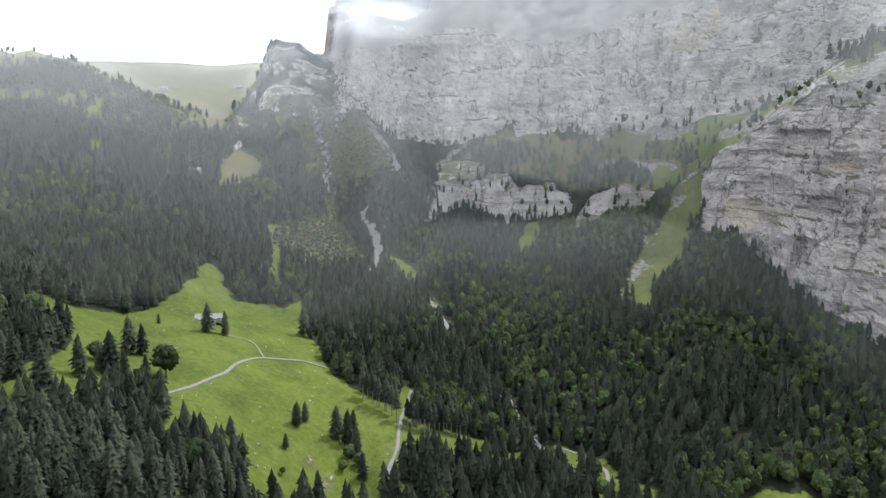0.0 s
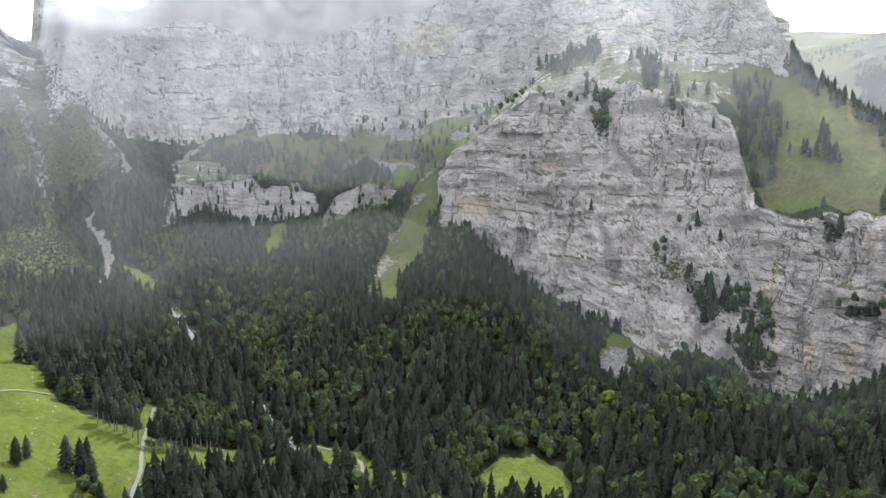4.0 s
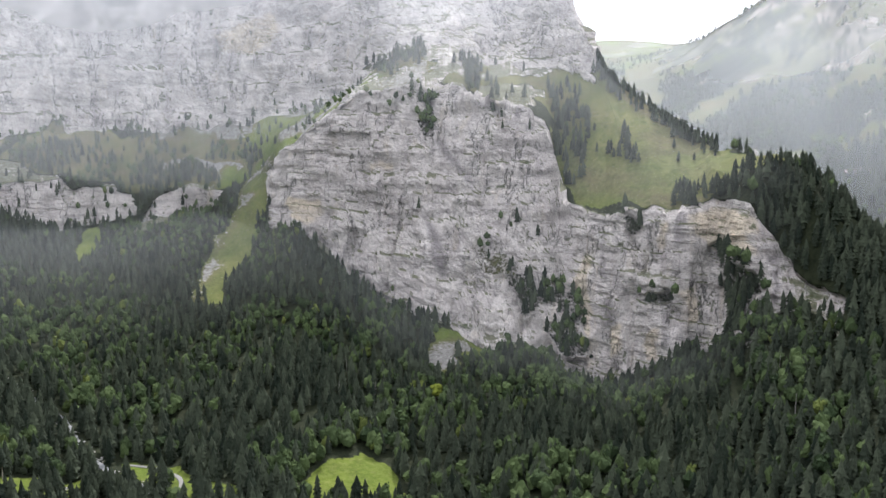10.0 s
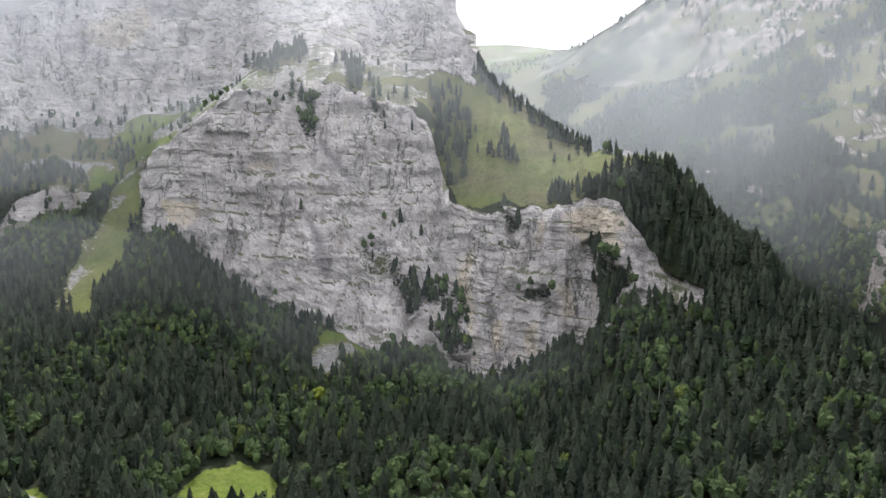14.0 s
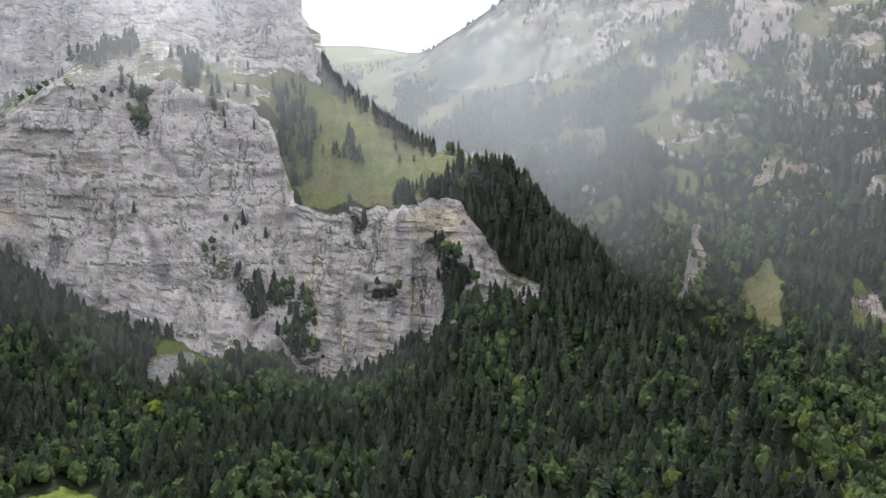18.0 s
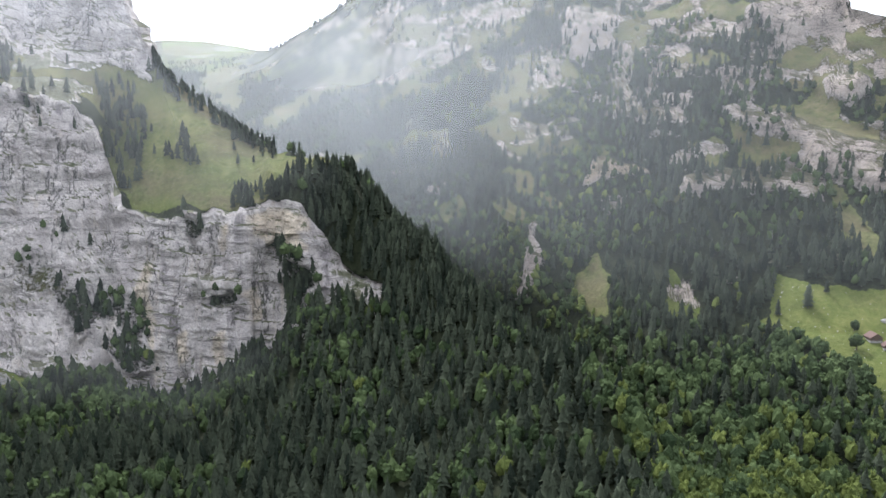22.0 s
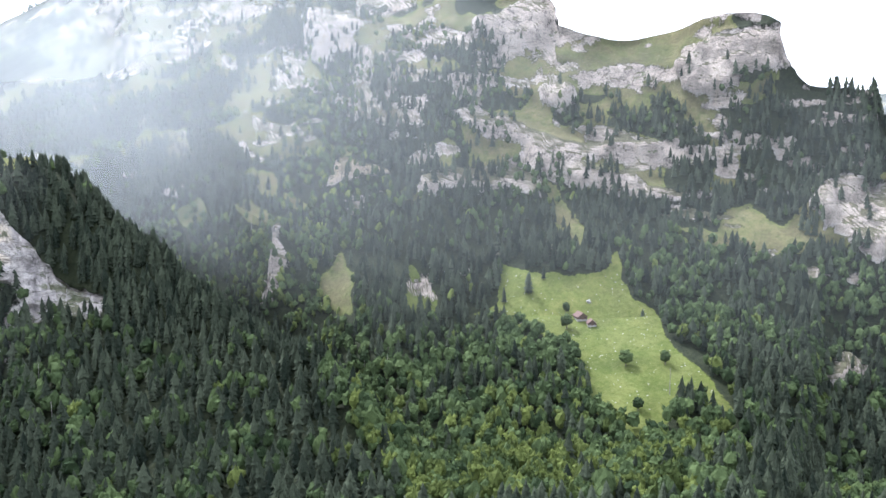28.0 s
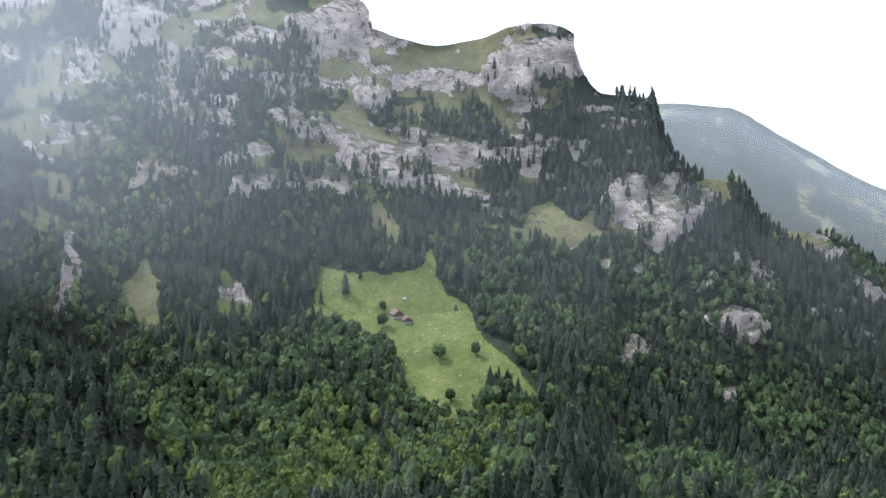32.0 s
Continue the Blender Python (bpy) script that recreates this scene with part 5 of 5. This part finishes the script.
def ribbon(name, half, line, material, lift):
    """A thin slab that follows the ground along a line of the plan."""
    pts = [on_plan(a, r) for a, r in line]
    legs = np.concatenate([[0], np.cumsum([math.dist(p, q) for p, q in zip(pts, pts[1:])])])
    s = np.arange(0, legs[-1], 3.0)
    xs, ys = glide(legs, [p[0] for p in pts], s), glide(legs, [p[1] for p in pts], s)
    tx, ty = np.gradient(xs), np.gradient(ys)
    n = np.hypot(tx, ty)
    bm = bmesh.new()
    rows = []
    for x, y, dx, dy in zip(xs, ys, tx / n, ty / n):
        w = half * rng.uniform(0.85, 1.15)
        row = []
        for side, drop in ((-1.05, -0.8), (-1, 0), (0, 0.06), (1, 0), (1.05, -0.8)):
            px, py = x - dy * side * w, y + dx * side * w
            row.append(bm.verts.new((px, py, ground_at(px, py) + lift + drop)))
        rows.append(row)
    for r1, r2 in zip(rows, rows[1:]):
        for k in range(4):
            bm.faces.new((r1[k], r2[k], r2[k + 1], r1[k + 1]))
    me = bpy.data.meshes.new(name)
    bm.to_mesh(me)
    bm.free()
    me.materials.append(material)
    return new(name, me)


for kind, half, line in LANES:
    if kind in ("road", "path"):
        tagged(ribbon(kind, half, line, GRAVEL, 0.5), "pale gravel farm road across the meadow" if kind == "road" else "narrow trodden gravel path in the grass", "road", kind="structure")
    elif kind == "fall":
        tagged(ribbon("water", half, line, RAPIDS, 0.6), "thin white waterfall in a rock gully", "waterfall", kind="structure")
    elif kind == "stream":
        tagged(ribbon("water", half, line, RAPIDS, 0.5), "white mountain stream between grey stones", "water", kind="structure")


def stones(name, places, sizes, label):
    v0, f0 = ico(1)
    v0 = v0 * rng.uniform(0.7, 1.15, (len(v0), 1)) * np.array([1, 1, 0.65])
    ob = grown(name, places, sizes, np.ones(len(places)), (v0, f0), STONE)
    return tagged(ob, label, "stone", kind="stuff")


def strewn(az0, az1, r0, r1, count, kind):
    out = []
    while len(out) < count:
        a, r = rng.uniform(az0, az1), rng.uniform(r0, r1)
        c = int((a - FRONT[0]) / 0.18)
        i = int(np.searchsorted(RR[:, c], r))
        if kind[i, c]:
            x, y = on_plan(a, r)
            out.append((x, y, ground_at(x, y) + 0.4))
    return np.array(out)


hut_stones = strewn(33, 50, 560, 760, 300, patch("meadow"))
stones("meadow_stones", hut_stones, rng.uniform(0.3, 0.95, len(hut_stones)) ** 1.3, "pale boulders strewn over the hut meadow")
west_stones = strewn(-90, -60, 420, 690, 110, patch("meadow"))
stones("pasture_stones", west_stones, rng.uniform(0.35, 1.0, len(west_stones)), "small pale stones lying in the pasture")
scree_p, _, _ = sow(400, 2000, 60, scree[:-1, :-1] * 1.0)
stones("scree_blocks", scree_p, rng.uniform(0.5, 2.2, len(scree_p)), "loose limestone blocks on the scree")
for kind, half, line in LANES:
    if kind == "stream":
        bank = []
        for (a1, r1), (a2, r2) in zip(line, line[1:]):
            for _ in range(26):
                t = rng.random()
                x, y = on_plan(a1 + t * (a2 - a1), r1 + t * (r2 - r1))
                x, y = x + rng.normal(0, 3.5), y + rng.normal(0, 3.5)
                bank.append((x, y, ground_at(x, y) + 0.6))
        stones("stream_stones", np.array(bank), rng.uniform(0.5, 1.6, len(bank)), "grey boulders in the stream bed")


def block(bm, x0, x1, y0, y1, z0, z1):
    v = [bm.verts.new((x, y, z)) for z in (z0, z1) for x, y in ((x0, y0), (x1, y0), (x1, y1), (x0, y1))]
    for f in ((0, 3, 2, 1), (4, 5, 6, 7), (0, 1, 5, 4), (1, 2, 6, 5), (2, 3, 7, 6), (3, 0, 4, 7)):
        bm.faces.new([v[k] for k in f])


def box(x0, x1, y0, y1, z0, z1):
    bm = bmesh.new()
    block(bm, x0, x1, y0, y1, z0, z1)
    return bm


def gabled(x, y, low, high):
    """Walls with a gable at both ends of the ridge, which runs along y."""
    bm = bmesh.new()
    rows = [[bm.verts.new(p) for p in ((-x, e, -1.5), (x, e, -1.5), (x, e, low), (0, e, high), (-x, e, low))] for e in (-y, y)]
    bm.faces.new(rows[0])
    bm.faces.new(rows[1][::-1])
    for k in range(5):
        bm.faces.new((rows[0][k], rows[1][k], rows[1][(k + 1) % 5], rows[0][(k + 1) % 5]))
    bmesh.ops.recalc_face_normals(bm, faces=bm.faces)
    return bm


def roof_side(x, y, low, high, side, thick=0.25):
    bm = bmesh.new()
    e = 0.8
    slope = (high - low) / x
    pts = [(0, -y - e, high), (side * (x + e), -y - e, low - slope * e), (side * (x + e), y + e, low - slope * e), (0, y + e, high)]
    top = [bm.verts.new((p[0], p[1], p[2] + thick)) for p in pts]
    bot = [bm.verts.new((p[0], p[1], p[2] + 0.01)) for p in pts]
    bm.faces.new(top)
    bm.faces.new(bot[::-1])
    for k in range(4):
        bm.faces.new((bot[k], bot[(k + 1) % 4], top[(k + 1) % 4], top[k]))
    bmesh.ops.recalc_face_normals(bm, faces=bm.faces)
    return bm


def hut(name, label, x, y, low, high, wall_m, roof_m):
    root = tagged(new(name), label, "hut", "alpine huts")
    part("wall", gabled(x, y, low, high), wall_m, root)
    part("base", box(-x - 0.1, x + 0.1, -y - 0.1, y + 0.1, -1.5, 0.35), STONE, root, "grey stone base")
    part("roof", roof_side(x, y, low, high, -1), roof_m, root)
    part("roof", roof_side(x, y, low, high, 1), roof_m, root)
    part("door", box(-0.6, 0.6, -y - 0.16, -y - 0.11, 0, 2.0), TIMBER, root)
    for w in (-x * 0.55, x * 0.55):
        pane = part("window", box(w - 0.5, w + 0.5, -y - 0.12, -y - 0.02, 1.2, 2.1), DARK_GLASS, root)
        part("sill", box(w - 0.6, w + 0.6, -y - 0.2, -y - 0.121, 1.08, 1.19), PLASTER, pane)
    return root


hx, hy = on_plan(HUTS[0][0], HUTS[0][1])
hut("alpine_hut", "dark timber alpine hut with brown shingle roof", 4.6, 5.2, 2.8, 6.2, TIMBER, SHINGLE).matrix_basis = pose(hx, hy, ground_at(hx, hy) + 0.3, 0, 0, -HUTS[0][0] + 28)
hx, hy = on_plan(HUTS[1][0], HUTS[1][1])
hut("alpine_hut", "small dark timber hay hut on the meadow", 3.6, 4.0, 2.3, 5.2, TIMBER, SHINGLE).matrix_basis = pose(hx, hy, ground_at(hx, hy) + 0.3, 0, 0, -HUTS[1][0] + 15)
hx, hy = on_plan(CHALET[0][0], CHALET[0][1])
barn = hut("dairy_barn", "long low farm barn with pale tin roof", 5.0, 11.0, 2.8, 5.4, PLASTER, TIN)
barn.matrix_basis = pose(hx, hy, ground_at(hx, hy) + 0.4, 0, 0, -CHALET[0][0] + 76)
annex = part("annex", box(-9.5, -5.2, -6.0, 7.0, -1.5, 2.4), PLASTER, barn, "white plastered lean-to")
part("annex_roof", box(-10.2, -5.1, -6.6, 7.6, 2.41, 2.7), TIN, annex)
for k in range(6):
    part("window", box(-9.56, -9.51, -5 + 2 * k, -4.1 + 2 * k, 0.7, 1.6), DARK_GLASS, annex)
for (a, r, h), words in zip(FARMHOUSES, ("small white farmhouse among the spruces", "white farmhouse on the high pasture", "low pale farm shed on the high pasture")):
    hx, hy = on_plan(a, r)
    hut("farmhouse", words, 0.75 * h, 1.1 * h, 0.6 * h, h, PLASTER, TIN).matrix_basis = pose(hx, hy, ground_at(hx, hy) + 1.0, 0, 0, -a + 70)
hx, hy = on_plan(SHED[0][0], SHED[0][1])
bm = bmesh.new()
bmesh.ops.create_icosphere(bm, subdivisions=2, radius=2.4)
for v in bm.verts:
    v.co *= 0.8 + 0.5 * noise.noise(v.co * 0.6)
boulder_mesh = bpy.data.meshes.new("boulder")
bm.to_mesh(boulder_mesh)
bm.free()
boulder_mesh.materials.append(PLASTER)
boulder = tagged(new("boulder", boulder_mesh), "large white boulder standing in the meadow", "boulder")
boulder.matrix_basis = pose(hx, hy, ground_at(hx, hy) + 1.0)


# ---- mist and painted haze ----
def mist_material(facing, through_light, tint):
    m, n, l, b = nodes_of("mist")
    n.remove(b)
    out = n["Material Output"]
    clear_n, dif, trn = n.new("ShaderNodeBsdfTransparent"), n.new("ShaderNodeBsdfDiffuse"), n.new("ShaderNodeBsdfTranslucent")
    dif.inputs["Color"].default_value = trn.inputs["Color"].default_value = (*tint, 1)
    half, mixed = n.new("ShaderNodeMixShader"), n.new("ShaderNodeMixShader")
    half.inputs[0].default_value = through_light
    # The normal is fixed towards the sky to brighten the sheet.
    up = n.new("ShaderNodeCombineXYZ")
    for s in range(3):
        up.inputs[s].default_value = facing[s]
    l.new(up.outputs[0], dif.inputs["Normal"])
    l.new(dif.outputs[0], half.inputs[1])
    l.new(trn.outputs[0], half.inputs[2])
    pos = n.new("ShaderNodeNewGeometry").outputs["Position"]
    puff = noise_node(n, l, pos, 0.0045, 5, 0.55)
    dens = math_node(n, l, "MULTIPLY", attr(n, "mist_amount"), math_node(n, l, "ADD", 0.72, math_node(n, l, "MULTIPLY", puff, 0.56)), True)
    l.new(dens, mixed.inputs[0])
    l.new(clear_n.outputs[0], mixed.inputs[1])
    l.new(half.outputs[0], mixed.inputs[2])
    l.new(mixed.outputs[0], out.inputs["Surface"])
    return m


# The tints put the blue of distant air into the mist.
SHADED_MIST = mist_material((0.1, -0.3, 0.95), 0.08, (0.93, 0.98, 1.0))
SUNLIT_MIST = mist_material((0.0, -0.35, 0.94), 0.2, (0.91, 0.975, 1.0))


def haze_veil(lo, hi, a0, a1, near, density, material, label):
    """A thin sheet of mist before the slopes between two lines of the plan; the haze of the air is painted on it as
    opacity.
    """
    cols = np.arange(np.searchsorted(AZ[: len(FRONT)], a0), np.searchsorted(AZ[: len(FRONT)], a1), 6)
    ks = np.arange(lo, hi + 1e-6, 0.125)
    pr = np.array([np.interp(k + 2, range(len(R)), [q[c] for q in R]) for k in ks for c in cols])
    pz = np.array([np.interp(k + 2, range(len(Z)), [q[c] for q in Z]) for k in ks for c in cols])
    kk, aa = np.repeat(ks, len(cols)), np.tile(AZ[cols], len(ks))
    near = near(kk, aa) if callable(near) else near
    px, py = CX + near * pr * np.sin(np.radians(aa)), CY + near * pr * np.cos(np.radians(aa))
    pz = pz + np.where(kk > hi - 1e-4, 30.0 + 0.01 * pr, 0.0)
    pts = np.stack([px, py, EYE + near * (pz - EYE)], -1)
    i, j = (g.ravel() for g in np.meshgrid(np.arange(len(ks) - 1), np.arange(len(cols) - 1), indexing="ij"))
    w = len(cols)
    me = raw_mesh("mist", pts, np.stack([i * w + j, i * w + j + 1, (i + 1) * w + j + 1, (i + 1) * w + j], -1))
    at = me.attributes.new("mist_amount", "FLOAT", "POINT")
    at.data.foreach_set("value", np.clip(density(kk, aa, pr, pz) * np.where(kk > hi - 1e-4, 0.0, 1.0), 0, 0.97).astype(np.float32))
    me.materials.append(material)
    me.polygons.foreach_set("use_smooth", np.ones(len(me.polygons), bool))
    return tagged(new("mist", me), label, "mist", kind="stuff")


def near_haze(k, a, r, z):
    # Distance haze painted as opacity: thicker with radius and height.
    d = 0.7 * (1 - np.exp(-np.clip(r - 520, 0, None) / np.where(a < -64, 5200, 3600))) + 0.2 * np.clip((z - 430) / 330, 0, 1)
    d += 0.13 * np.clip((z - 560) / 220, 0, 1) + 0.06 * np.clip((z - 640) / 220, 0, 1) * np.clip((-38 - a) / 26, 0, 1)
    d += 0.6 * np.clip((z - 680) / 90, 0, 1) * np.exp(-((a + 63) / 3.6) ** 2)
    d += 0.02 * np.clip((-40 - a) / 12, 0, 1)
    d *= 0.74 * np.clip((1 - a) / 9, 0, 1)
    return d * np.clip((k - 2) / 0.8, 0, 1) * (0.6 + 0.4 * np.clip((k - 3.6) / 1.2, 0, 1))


def far_haze(k, a, r, z):
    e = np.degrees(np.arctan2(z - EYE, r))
    # Glare on the sunny side of the sky, painted as extra opacity.
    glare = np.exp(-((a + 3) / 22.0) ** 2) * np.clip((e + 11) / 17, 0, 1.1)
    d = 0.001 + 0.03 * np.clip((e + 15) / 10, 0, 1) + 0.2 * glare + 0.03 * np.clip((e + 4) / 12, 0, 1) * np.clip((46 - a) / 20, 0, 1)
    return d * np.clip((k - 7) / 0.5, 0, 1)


def lying_back(k, a):
    """Before the high wall the mist lies back more gently than the rock behind it, shaped so that the sun brightens it.
    """
    rise = np.interp(k, [2, 3, 4, 5, 6], [0.90, 0.88, 0.81, 0.77, 0.94])
    gentle = np.interp(k, [2, 3, 4, 5, 6], [0.90, 0.895, 0.88, 0.84, 0.95])
    west_end = np.clip((-61 - a) / 4, 0, 1)
    rise = gentle + (rise - gentle) * west_end
    return 0.90 + (rise - 0.90) * np.clip((-34 - a) / 7, 0, 1) * np.clip((a + 76) / 6, 0, 1)


haze_veil(2.0, 6.0, -95, 1.0, lying_back, near_haze, SHADED_MIST, "thin mist sheet with painted distance haze before the mountain wall")
haze_veil(6.0, 10.0, -95, -66, 0.95, lambda k, a, r, z: 0.6 * near_haze(k, a, r, z), SHADED_MIST, "pale mist sheet with painted distance haze over the high pastures")
haze_veil(7.0, 10.0, -20, 83, 0.90, far_haze, SUNLIT_MIST, "sheet of painted haze and sun glare before the wooded mountainside")
haze_veil(11.0, 12.0, 46, 83, 0.92, lambda k, a, r, z: 0.17 * np.clip((k - 11.0) / 0.9, 0, 1), SUNLIT_MIST, "sheet of painted blue haze before the distant ridge")


# ---- clouds ----
def cloud_sheet(r, a0, a1, e0, e1, amount, material, label):
    """A loose sheet of cloud that hangs at one distance, thin towards its rim."""
    az, el = np.linspace(a0, a1, 60), np.linspace(e0, e1, 36)
    aa, ee = (g.ravel() for g in np.meshgrid(az, el))
    rr = r * (1 + 0.26 * (ee - e0) / (e1 - e0) + 0.03 * np.sin(aa * 0.9) + 0.02 * np.cos(ee * 1.7))
    px, py, pz = CX + rr * np.sin(np.radians(aa)), CY + rr * np.cos(np.radians(aa)), EYE + rr * np.tan(np.radians(ee))
    i, j = (g.ravel() for g in np.meshgrid(np.arange(35), np.arange(59), indexing="ij"))
    me = raw_mesh("cloud", np.stack([px, py, pz], -1), np.stack([i * 60 + j, i * 60 + j + 1, (i + 1) * 60 + j + 1, (i + 1) * 60 + j], -1))
    rim = np.clip(3 * np.minimum((aa - a0) / (a1 - a0), (a1 - aa) / (a1 - a0)), 0, 1) * np.clip(3 * np.minimum((ee - e0) / (e1 - e0), (e1 - ee) / (e1 - e0)), 0, 1)
    puff = np.clip(0.45 + 3.2 * fbm(px, py, pz * 1.6, 0.12 * r, 5), 0, 1)
    at = me.attributes.new("mist_amount", "FLOAT", "POINT")
    at.data.foreach_set("value", np.clip(amount * rim * puff, 0, 0.95).astype(np.float32))
    me.materials.append(material)
    me.polygons.foreach_set("use_smooth", np.ones(len(me.polygons), bool))
    return tagged(new("cloud", me), label, "cloud", kind="stuff")


cloud_sheet(1130, -70.5, -58, 8.4, 15, 0.75, SHADED_MIST, "white cloud clinging to the mountain wall")
cloud_sheet(3600, -80, -66.5, 6.3, 11, 0.5, SHADED_MIST, "grey wisps of cloud over the pass")
